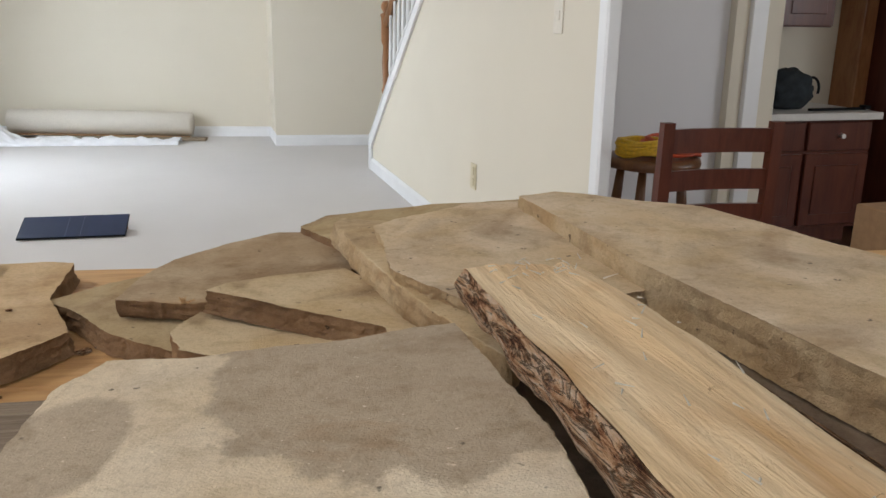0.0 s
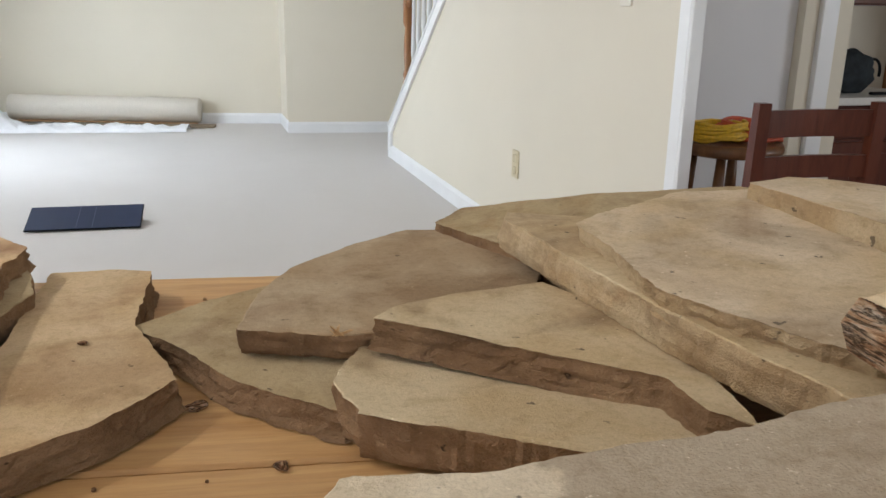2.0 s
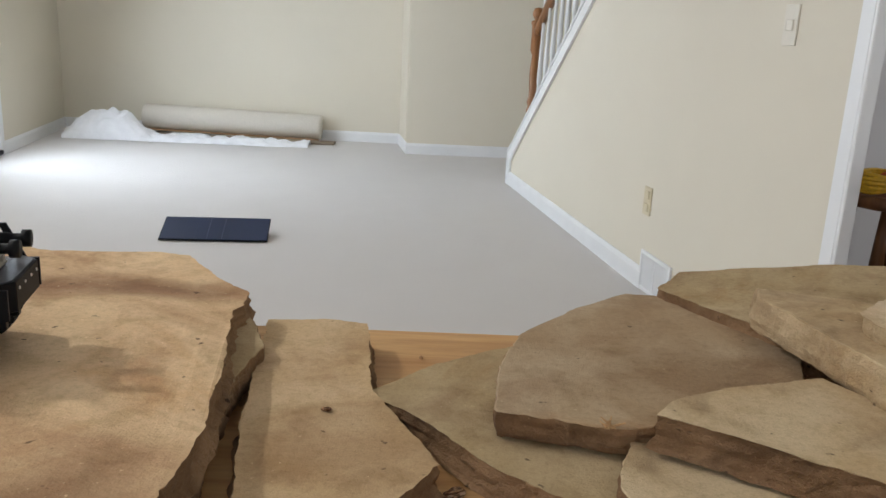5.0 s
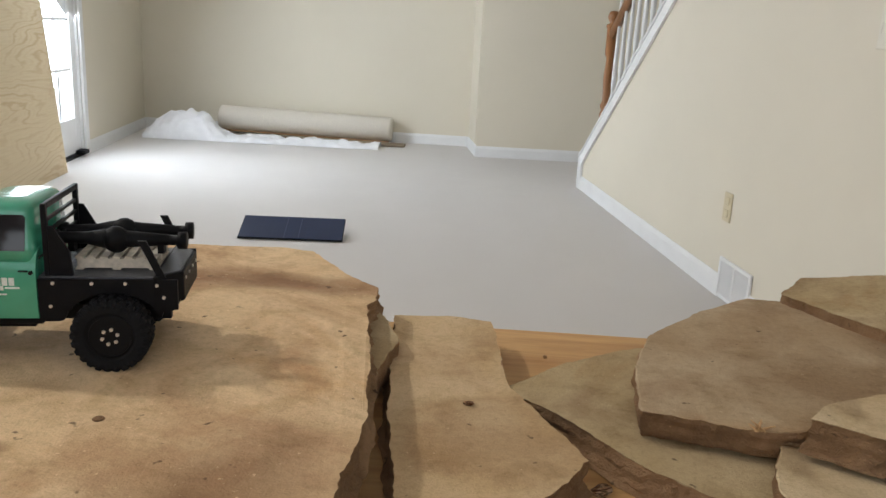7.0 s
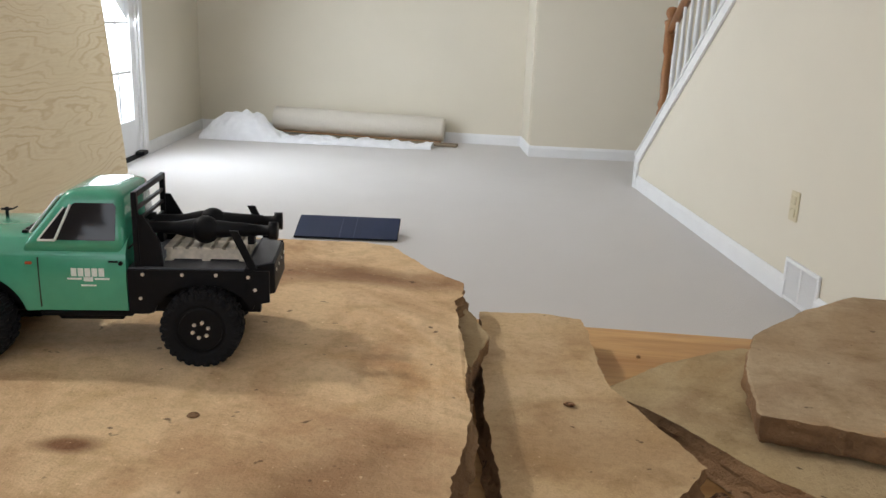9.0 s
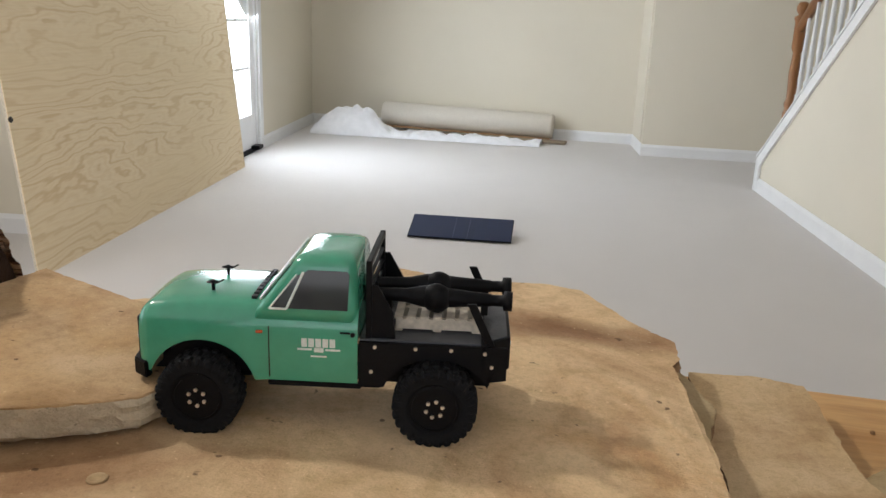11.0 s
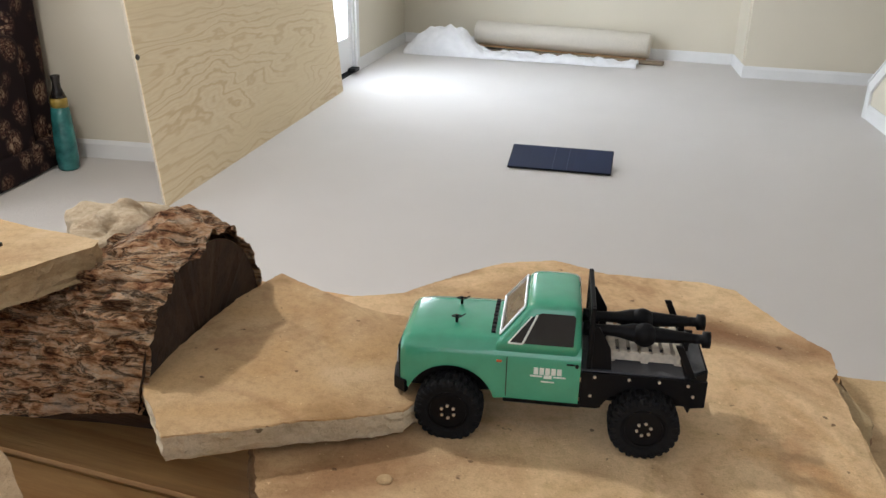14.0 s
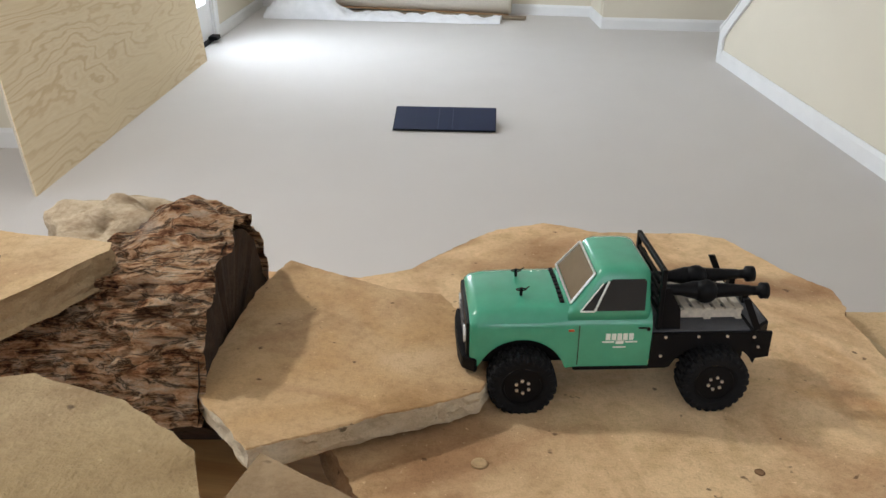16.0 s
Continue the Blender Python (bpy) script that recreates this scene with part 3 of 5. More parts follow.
SY0, SY1 = 5.736, 2.235        # foot and end of the wall


def slope_z(y):
    return 0.245 + (5.64 - y) * ST


YT = 5.64 - (CEIL - 0.245) / ST   # where the slant meets the ceiling
bm = bmesh.new()
extrude_profile(bm, [(SY0, 0), (SY0, 0.19), (5.64, slope_z(5.64)), (YT, CEIL), (2.5, CEIL), (2.5, 0)], "x", SX, SX + 0.115)
tagged(link("wall_stairs", bm, M_WALL), "cream painted wall beside the stairs with a slanted top", "", "", "structure")
skirting("baseboard_7", (SX, 3.42), (SX, SY0), 1)
skirting("baseboard_8", (SX, SY1 + 0.07), (SX, 3.17), 1)
bm = bmesh.new()
extrude_profile(bm, [(SY0 + 0.02, 0), (SY0 + 0.02, 0.205), (5.65, slope_z(5.64) + 0.035), (YT + 0.049, CEIL - 0.002), (YT - 0.049, CEIL - 0.002), (5.60, slope_z(5.60) - 0.035), (SY0 - 0.045, 0.165), (SY0 - 0.045, 0)], "x", SX - 0.016, SX - 0.002)
tagged(link("stair_trim", bm, M_TRIM), "white painted trim along the slanted stair edge", "", "", "structure")
bm = bmesh.new()
box(bm, SX - 0.02, SX + 0.135, SY0 + 0.002, SY0 + 0.02, 0, 0.2)
extrude_profile(bm, [(SY0 + 0.02, 0.206), (5.65, slope_z(5.64) + 0.037), (YT + 0.052, CEIL - 0.003), (YT + 0.078, CEIL - 0.003), (5.64, slope_z(5.64) + 0.055), (SY0 + 0.03, 0.222)], "x", SX - 0.022, SX + 0.137)
tagged(link("stair_cap", bm, M_TRIM), "white painted cap on the stair wall", "", "", "structure")
stairs = base("stairs", pose(0, 0, 0), "carpeted stairs rising behind the wall", "stairs", "", "structure")
for k in range(13):
    y1 = SY0 - 0.06 - k * 0.251
    part("step", boxes((SX + 0.14, 2.45, y1 - 0.275, y1, max(0.0, (k - 1) * 0.18), (k + 1) * 0.18), bevel=0.008), M_CARPET, stairs)
wall_box("wall_stairs_far", 2.46, 2.56, 2.95, 6.78, 0, CEIL, M_WALL, "cream painted wall on the far side of the stairs")

NY, NX = 5.52, SX + 0.06
rail = base("stair_railing", pose(0, 0, 0), "oak newel and handrail with white balusters", "railing")
bm = bmesh.new()
lathe(bm, [(0.034, 0.30), (0.034, 0.52), (0.026, 0.54), (0.034, 0.57), (0.024, 0.60), (0.030, 0.75), (0.022, 0.86), (0.034, 0.89), (0.034, 1.04), (0.040, 1.05), (0.040, 1.065), (0.02, 1.075), (0.034, 1.10), (0.036, 1.12), (0.024, 1.145), (0.004, 1.15)], 20, Matrix.Translation((NX, NY, 0)))
part("newel", bm, M_OAK, rail, "turned oak newel post", True)
bm = bmesh.new()
y_end = 3.2
a, b = Vector((NX, NY - 0.02, 1.01)), Vector((NX, y_end, 1.01 + (NY - y_end) * ST))
for dz, r in ((0, 0.026), (0.018, 0.022), (-0.016, 0.018)):
    rod(bm, a + Vector((0, 0, dz)), b + Vector((0, 0, dz)), r, 12)
part("handrail", bm, M_OAK, rail, "dark oak handrail", True)
first = None
for k in range(14):
    y = NY - 0.13 - k * 0.118
    z0 = slope_z(y) + 0.05
    if first is None:
        bm = bmesh.new()
        box(bm, -0.016, 0.016, -0.016, 0.016, 0, 0.16, 0.002)
        lathe(bm, [(0.015, 0.16), (0.011, 0.2), (0.016, 0.24), (0.010, 0.5), (0.009, 0.74)], 10)
        first = part("baluster", bm, M_TRIM, rail, "white turned baluster")
        first.matrix_basis = pose(NX, y, z0)
    else:
        again(first, pose(NX, y, z0))

# wall end casing, hall wall, kitchen openings
bm = boxes((SX - 0.018, SX - 0.002, SY1 - 0.002, SY1 + 0.052, 0, 2.1), (SX - 0.018, SX + 0.022, SY1 - 0.014, SY1 - 0.002, 0, 2.1), bevel=0.003)
tagged(link("opening_trim", bm, M_TRIM), "white painted casing of the kitchen opening", "", "", "structure")
wall_box("wall_stairs_end", SX, SX + 0.02, SY1, 2.5, 0, CEIL, M_WALL, "cream painted end of the stair wall")
wall_box("wall_hall", 1.53, 2.27, 2.9, 3.0, 0, CEIL, M_HALL, "grey white painted hall wall")
wall_box("wall_hall_end", 2.272, 2.33, 2.86, 3.02, 0, CEIL, M_WALL, "narrow cream wall end")
tagged(link("hall_trim", boxes((2.332, 2.405, 2.84, 3.02, 0, 2.1), bevel=0.004), M_TRIM), "white painted door casing", "", "", "structure")
wall_box("wall_kitchen_end", 2.407, 2.475, 2.86, 3.02, 0, CEIL, M_WALL, "narrow cream wall end")
wall_box("wall_kitchen", 2.565, 5.2, 3.74, 3.84, 0, CEIL, M_WALL, "cream kitchen wall in deep shade")
tagged(link("kitchen_trim", boxes((3.52, 3.60, 3.56, 3.738, 0, 2.1), bevel=0.004), M_OAK), "oak door casing", "", "", "structure")

# wall plates and floor vent
def outlet(name, y, z, slots, label, half=0.035, finish=None):
    o = base(name, pose(SX, y, z), label, "wall plate")
    part("plate", boxes((-0.006, -0.0005, -half, half, -0.058, 0.058), bevel=0.002), finish or M_IVORY, o)
    for dz in slots:
        part("socket", boxes((-0.009, -0.006, -half * 0.5, half * 0.5, dz - 0.016, dz + 0.016), bevel=0.003), finish or M_IVORY, o)
    return o


outlet("power_outlet", 3.45, 0.362, (-0.025, 0.025), "ivory power outlet plate on the cream wall")
outlet("light_switch", 2.61, 1.055, (0.0,), "cream light switch plate on the cream wall", 0.035, M_SWITCH)
vent = base("wall_vent", pose(SX, 3.30, 0.075), "white louvred return air vent at the floor", "vent")
part("frame", boxes((-0.012, -0.001, -0.14, 0.14, 0.075, 0.09), (-0.012, -0.001, -0.14, 0.14, -0.073, -0.058), (-0.012, -0.001, -0.14, -0.122, -0.058, 0.075), (-0.012, -0.001, 0.122, 0.14, -0.058, 0.075), (-0.012, -0.001, -0.008, 0.008, -0.058, 0.075), bevel=0.002), M_TRIM, vent)
sl = None
for k in range(24):
    y = -0.116 + k * 0.0101
    if sl is None:
        bm = bmesh.new()
        box(bm, -0.009, -0.002, -0.0022, 0.0022, -0.058, 0.075)
        sl = part("slat", bm, M_TRIM, vent)
        sl.matrix_basis = pose(0, y, 0, 0, 0, 20)
    else:
        again(sl, pose(0, y, 0, 0, 0, 20))

# ---- table with pine top ----
table = base("table", pose(0.1, 0.615, 0, 0, 0, -8.1), "pine plank table under the stone course", "table")
rb = random.Random(4)
edges = [-0.455, -0.27, -0.085, 0.10, 0.285, 0.462]
for y0, y1 in zip(edges, edges[1:]):
    bm = boxes((-1.15, 1.05, y0 + 0.0012, y1 - 0.0012, 0.682, 0.72 - rb.random() * 0.0012), bevel=0.0025)
    part("plank", bm, M_PINE, table)
part("apron", boxes((-1.05, 0.95, -0.38, -0.35, 0.58, 0.68), (-1.05, 0.95, 0.35, 0.38, 0.58, 0.68), (-1.05, -1.02, -0.35, 0.35, 0.58, 0.68), (0.92, 0.95, -0.35, 0.35, 0.58, 0.68)), M_PINE, table)
for sx in (-1.04, 0.94):
    for sy in (-0.37, 0.37):
        part("leg", boxes((sx - 0.035, sx + 0.035, sy - 0.035, sy + 0.035, 0, 0.68), bevel=0.004), M_PINE, table)

# ---- flagstones ----
slab("flagstone", [(0.003, 0.955), (-0.007, 1.005), (-0.016, 1.035), (-0.1, 1.08), (-0.28, 1.08), (-0.36, 0.9), (-0.30, 0.72), (-0.03, 0.70), (-0.025, 0.776), (-0.026, 0.807), (-0.012, 0.90)], 0.756, 0.030, [M_GREEN, M_EDGE], "tan flagstone lying under a larger rust-stained slab", 11)
BIG_SLAB = slab("flagstone", [(-0.45, 0.812), (-0.455, 1.04), (-0.4, 1.065), (-0.36, 1.115), (-0.315, 1.165), (-0.262, 1.185), (-0.205, 1.16), (-0.108, 1.165), (-0.078, 1.152), (-0.046, 1.082), (-0.014, 1.034), (-0.015, 1.0), (-0.025, 0.985), (-0.023, 0.93), (-0.021, 0.86), (-0.024, 0.79), (-0.032, 0.73), (-0.042, 0.68), (-0.06, 0.6), (-0.25, 0.57), (-0.4, 0.7)], 0.775, 0.0185, [M_BIG, M_EDGE], "large tan flagstone with rust-brown stains", 12, (-0.012, -0.010), 0.005)
slab("flagstone", [(-0.535, 0.813), (-0.487, 0.753), (-0.345, 0.825), (-0.325, 0.872), (-0.372, 0.966), (-0.416, 0.969), (-0.462, 0.992), (-0.504, 1.012), (-0.522, 0.95)], 0.8065, 0.0215, [M_RAMP, M_WHITE_EDGE], "honey-coloured flagstone set as a ramp on another slab", 13, (-0.055, 0.0), 0.003)
slab("flagstone", [(0.003, 1.042), (0.05, 1.046), (0.088, 1.032), (0.081, 0.895), (0.113, 0.786), (0.068, 0.735), (0.006, 0.700), (-0.005, 0.745), (-0.007, 0.86)], 0.744, 0.022, [M_SPECK, M_EDGE], "pale tan flagstone lying on the pine table", 14)
slab("flagstone", [(0.081, 0.898), (0.137, 0.946), (0.205, 0.980), (0.29, 0.95), (0.30, 0.78), (0.212, 0.722), (0.19, 0.742), (0.150, 0.782), (0.117, 0.845)], 0.741, 0.020, [M_GREEN, M_EDGE], "olive-grey flagstone under thinner slabs", 15, (0.0, 0.0), 0.005)
slab("flagstone", [(0.154, 0.817), (0.232, 0.786), (0.36, 0.80), (0.42, 0.90), (0.41, 1.02), (0.363, 1.055), (0.336, 1.060), (0.276, 1.022), (0.207, 0.960), (0.172, 0.89)], 0.762, 0.0205, [M_GREYS, M_EDGE], "grey flat flagstone with a squared front edge", 16, (0.0, -0.01), 0.003)
slab("flagstone", [(0.233, 0.787), (0.207, 0.737), (0.214, 0.691), (0.322, 0.619), (0.372, 0.590), (0.41, 0.62), (0.40, 0.74), (0.32, 0.78)], 0.755, 0.033, [M_SAND, M_EDGE], "sand-coloured flagstone with a blunt broken corner", 17, (0.0, 0.0), 0.005)
slab("flagstone", [(0.241, 0.770), (0.262, 0.789), (0.308, 0.807), (0.384, 0.822), (0.425, 0.70), (0.407, 0.590), (0.391, 0.610), (0.389, 0.652)], 0.777, 0.0215, [M_SAND, M_EDGE], "triangular flagstone with a thick brown front edge", 18, (-0.03, 0.02), 0.003)
slab("flagstone", [(0.365, 1.05), (0.405, 1.092), (0.55, 1.075), (0.70, 1.02), (0.76, 0.86), (0.60, 0.80), (0.43, 0.86)], 0.785, 0.024, [M_GREEN, M_EDGE], "olive flagstone at the back of the pile", 19, (0.09, 0.0), 0.005)
slab("flagstone", [(0.400, 0.945), (0.388, 0.92), (0.396, 0.80), (0.409, 0.69), (0.423, 0.605), (0.436, 0.55), (0.45, 0.50), (0.49, 0.56), (0.515, 0.72), (0.48, 0.90)], 0.802, 0.027, [M_SAND, M_PALE_EDGE], "long narrow flagstone with a pale ribbed edge", 20, (0.01, 0.01), 0.004, 0.006)
slab("flagstone", [(0.42, 0.842), (0.474, 0.876), (0.562, 0.912), (0.638, 0.899), (0.66, 0.75), (0.60, 0.58), (0.476, 0.540), (0.437, 0.612), (0.405, 0.697), (0.415, 0.76)], 0.818, 0.020, [M_WHITE, M_PALE_EDGE], "cream flagstone with a chipped pale edge", 21, (0.02, 0.02), 0.006, 0.006)
slab("flagstone", [(0.60, 0.872), (0.65, 0.884), (0.78, 0.77), (0.84, 0.45), (0.83, 0.15), (0.64, 0.15), (0.615, 0.39), (0.598, 0.60)], 0.838, 0.036, [M_WHITE, M_PALE_EDGE], "long thick cream flagstone along the edge of the pile", 22, (0.0, 0.0), 0.003)
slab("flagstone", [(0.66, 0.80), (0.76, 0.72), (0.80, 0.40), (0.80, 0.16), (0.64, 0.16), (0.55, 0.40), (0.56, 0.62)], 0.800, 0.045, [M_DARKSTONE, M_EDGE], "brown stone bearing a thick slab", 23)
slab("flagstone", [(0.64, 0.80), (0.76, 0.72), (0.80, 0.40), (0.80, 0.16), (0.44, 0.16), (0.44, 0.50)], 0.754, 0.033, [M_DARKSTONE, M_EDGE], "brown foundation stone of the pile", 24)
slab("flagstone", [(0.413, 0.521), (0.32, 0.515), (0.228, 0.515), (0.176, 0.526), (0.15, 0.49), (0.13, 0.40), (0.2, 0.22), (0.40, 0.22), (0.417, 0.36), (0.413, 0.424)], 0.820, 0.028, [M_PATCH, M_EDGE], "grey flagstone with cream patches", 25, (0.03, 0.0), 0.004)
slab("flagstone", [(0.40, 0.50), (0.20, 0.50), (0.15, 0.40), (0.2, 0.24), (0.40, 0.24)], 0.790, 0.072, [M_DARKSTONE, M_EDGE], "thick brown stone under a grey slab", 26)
# stack near the vase side of the table
slab("flagstone", [(-0.50, 0.548), (-0.484, 0.551), (-0.455, 0.538), (-0.431, 0.518), (-0.423, 0.495), (-0.418, 0.45), (-0.45, 0.38), (-0.58, 0.36), (-0.66, 0.44), (-0.60, 0.535)], 0.994, 0.035, [M_GREEN, M_EDGE], "olive-tan flagstone on top of a tall stack", 27, (0, 0), 0.003)
slab("flagstone", [(-0.428, 0.512), (-0.420, 0.538), (-0.387, 0.517), (-0.366, 0.497), (-0.352, 0.455), (-0.40, 0.44), (-0.416, 0.47)], 0.974, 0.06, [M_GREYS, M_EDGE], "small grey stone leaning beside a stack", 28, (0, 0.05), 0.002)
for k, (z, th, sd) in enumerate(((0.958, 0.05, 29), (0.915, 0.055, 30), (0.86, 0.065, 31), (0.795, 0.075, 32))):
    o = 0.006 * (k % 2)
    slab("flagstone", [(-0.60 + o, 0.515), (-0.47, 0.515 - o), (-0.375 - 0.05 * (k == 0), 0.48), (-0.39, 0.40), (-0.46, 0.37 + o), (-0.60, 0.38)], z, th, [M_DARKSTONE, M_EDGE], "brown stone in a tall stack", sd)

# ---- logs ----


def bark_log():
    log = base("firewood_log", pose(0, 0, 0), "split firewood log with rough flaking bark", "log")
    n, nx = 120, 104
    bm = bmesh.new()
    rows = []
    for i in range(nx + 1):
        u = i / nx
        x = -0.525 - u * 0.30
        cy, cz, r = 0.905 + 0.02 * u, 0.768 - 0.055 * u, 0.110
        row = []
        for j in range(n + 1):
            a = math.pi * (0.925 - 1.045 * j / n)
            swell = 0.034 * math.exp(-((u - 0.17) / 0.13) ** 2) * max(0.0, math.sin(a)) * min(1.0, max(0.0, 0.15 + math.cos(a) * 2.2))
            rr = r * (1 + 0.08 * noise.noise(Vector((x * 7, math.cos(a) * 1.3, math.sin(a) * 1.3)))) + swell
            q = Vector((x * 26 + noise.noise(Vector((x * 40, a * 4, 0))), a * 12.0 + 0.5 * noise.noise(Vector((x * 30, a * 6, 4))), 3.0))
            d, cells = noise.voronoi(q)
            plate = min(1.0, (d[1] - d[0]) * 3.2)
            lift = noise.cell(cells[0] * 7.3)
            rr += 0.0075 * plate * (0.35 + 0.65 * lift) - 0.004 + 0.003 * noise.noise(Vector((x * 70, a * 22, 8))) + 0.0015 * noise.noise(Vector((x * 190, a * 40, 2)))
            xx = x + (0.006 * noise.noise(Vector((a * 4, 1, 2))) if i in (0, nx) else 0)
            row.append(bm.verts.new((xx, cy + rr * math.cos(a) * 1.05, max(0.7215, cz + rr * math.sin(a)))))
        rows.append(row)
    for a, b in zip(rows, rows[1:]):
        for j in range(n):
            bm.faces.new((a[j], a[j + 1], b[j + 1], b[j]))
    bmesh.ops.recalc_face_normals(bm, faces=bm.faces[:])
    front = [r[0].co.copy() for r in rows]
    part("bark", bm, M_BARK, log, "flaking brown bark")
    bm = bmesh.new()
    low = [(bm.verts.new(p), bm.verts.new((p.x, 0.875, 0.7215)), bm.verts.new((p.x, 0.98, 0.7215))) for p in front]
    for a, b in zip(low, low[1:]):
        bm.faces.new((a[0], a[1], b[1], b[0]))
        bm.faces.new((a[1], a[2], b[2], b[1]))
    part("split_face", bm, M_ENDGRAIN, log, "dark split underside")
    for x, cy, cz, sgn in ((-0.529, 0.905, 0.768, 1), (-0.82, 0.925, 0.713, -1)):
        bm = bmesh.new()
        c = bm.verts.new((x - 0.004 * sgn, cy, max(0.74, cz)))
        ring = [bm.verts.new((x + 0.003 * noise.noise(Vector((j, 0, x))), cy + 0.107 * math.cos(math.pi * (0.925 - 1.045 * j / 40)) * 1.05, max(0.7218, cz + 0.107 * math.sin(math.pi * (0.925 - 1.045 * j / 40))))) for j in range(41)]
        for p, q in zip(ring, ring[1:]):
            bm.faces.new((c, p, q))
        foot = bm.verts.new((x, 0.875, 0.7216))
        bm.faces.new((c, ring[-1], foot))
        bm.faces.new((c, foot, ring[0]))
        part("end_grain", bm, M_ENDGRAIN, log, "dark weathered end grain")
    bm = bmesh.new()
    bmesh.ops.create_icosphere(bm, subdivisions=5, radius=1)
    for v in bm.verts:
        k = 1 + 0.30 * noise.noise(v.co * 1.9 + Vector((3, 1, 0))) + 0.07 * noise.noise(v.co * 5) + 0.02 * noise.noise(v.co * 16)
        v.co = Vector((-0.622 + v.co.x * 0.074 * k, 0.98 + v.co.y * 0.055 * k, 0.822 + v.co.z * 0.055 * k - 0.16 * v.co.x * 0.085))
    part("burl", bm, M_BAREWOOD, log, "pale smooth bare wood bulge", True)
    return log


M_BAREWOOD = wood("bare_burl_wood", (0.62, 0.51, 0.36), (0.36, 0.25, 0.15), (30, 44, 60), 0.85, grain=0.7, bumpy=0.9, seed=4.0)
bark_log()
slab_on_log = slab("flagstone", [(-0.80, 0.94), (-0.772, 0.948), (-0.609, 0.897), (-0.606, 0.885), (-0.68, 0.76), (-0.85, 0.74), (-0.90, 0.88)], 0.872, 0.024, [M_SPECK, M_PALE_EDGE], "pale tan flagstone lying on a bark log", 33, (0.04, 0.0), 0.002)

pit = link("stone_pit", lathe(bmesh.new(), [(0.0001, 0.0008), (0.005, 0.0008), (0.0068, 0.0002), (0.0068, -0.003)], 12), M_DGLAZE)
pit.matrix_basis = pose(-0.685, 0.875, 0.8765, 0, -2.3, 20) @ Matrix.Diagonal((1.0, 0.5, 1.0, 1.0))
pit.parent = slab_on_log
pit.matrix_parent_inverse = slab_on_log.matrix_basis.inverted()


def split_log():
    """A split piece of firewood: pale rough face up, bark along both edges."""
    log = base("split_firewood", pose(0.478, 0.34, 0.85, 0, 0, 0), "split firewood piece with a pale rough face", "log")
    bm = bmesh.new()
    nx, ny = 30, 60
    grid = []
    for j in range(ny + 1):
        v = j / ny
        y = 0.225 - v * 0.50
        w0 = -0.044 - 0.022 * v + 0.0035 * noise.noise(Vector((y * 18, 1, 0)))
        w1 = 0.062 - 0.004 * v + 0.005 * noise.noise(Vector((y * 16, 4, 0)))
        row = []
        for i in range(nx + 1):
            u = i / nx
            x = w0 + (w1 - w0) * u
            z = 0.005 * noise.noise(Vector((x * 30, y * 5, 2))) + 0.0022 * noise.noise(Vector((x * 120, y * 9, 6))) - 0.010 * max(0, u - 0.78) / 0.22
            e = 0.006 * noise.noise(Vector((x * 90, 0, 5))) if j == 0 else 0
            row.append(bm.verts.new((x, y + e, z)))
        grid.append(row)
    for a, b in zip(grid, grid[1:]):
        for i in range(nx):
            bm.faces.new((a[i], a[i + 1], b[i + 1], b[i]))
    bmesh.ops.recalc_face_normals(bm, faces=bm.faces[:])
    part("split_face", bm, M_SPLITY, log, "pale split wood face", True)
    bm = bmesh.new()
    prof = lambda w0, w1: [(w0, 0.0), (w0 - 0.008, -0.012), (w0 - 0.002, -0.028), (w0 + 0.02, -0.040), (0.0, -0.045), (w1 - 0.02, -0.040), (w1 + 0.004, -0.028), (w1 + 0.006, -0.018), (w1, -0.0102)]
    rows = []
    for j in range(ny + 1):
        v = j / ny
        y = 0.225 - v * 0.50
        w0 = -0.044 - 0.022 * v + 0.0035 * noise.noise(Vector((y * 18, 1, 0)))
        w1 = 0.062 - 0.004 * v + 0.005 * noise.noise(Vector((y * 16, 4, 0)))
        rows.append([bm.verts.new((x + 0.0018 * noise.noise(Vector((x * 50, y * 60, z * 50))) * (0 < k < 8), y, z + 0.003 * noise.noise(Vector((x * 30, y * 40, 7))) * (0 < k < 8))) for k, (x, z) in enumerate(prof(w0, w1))])
    for a, b in zip(rows, rows[1:]):
        for i in range(8):
            bm.faces.new((a[i], a[i + 1], b[i + 1], b[i]))
    bm.faces.new(rows[0])
    bm.faces.new(list(reversed(rows[-1])))
    bmesh.ops.recalc_face_normals(bm, faces=bm.faces[:])
    part("bark", bm, M_BARK_LONG, log, "dark bark along the edge")
    rs = random.Random(6)
    for k in range(60):
        x, y = rs.uniform(-0.035, 0.055), rs.uniform(-0.25, 0.215) if k > 22 else rs.uniform(0.19, 0.228)
        d = Vector((rs.uniform(-0.4, 0.4), rs.uniform(-1, 1), rs.uniform(0, 0.12))).normalized() * rs.uniform(0.004, 0.013)
        bm = bmesh.new()
        rod(bm, (x, y, 0.002), Vector((x, y, 0.003)) + d, 0.0007, 4, 0.0002)
        part("splinter", bm, M_PALLET, log)
    return log




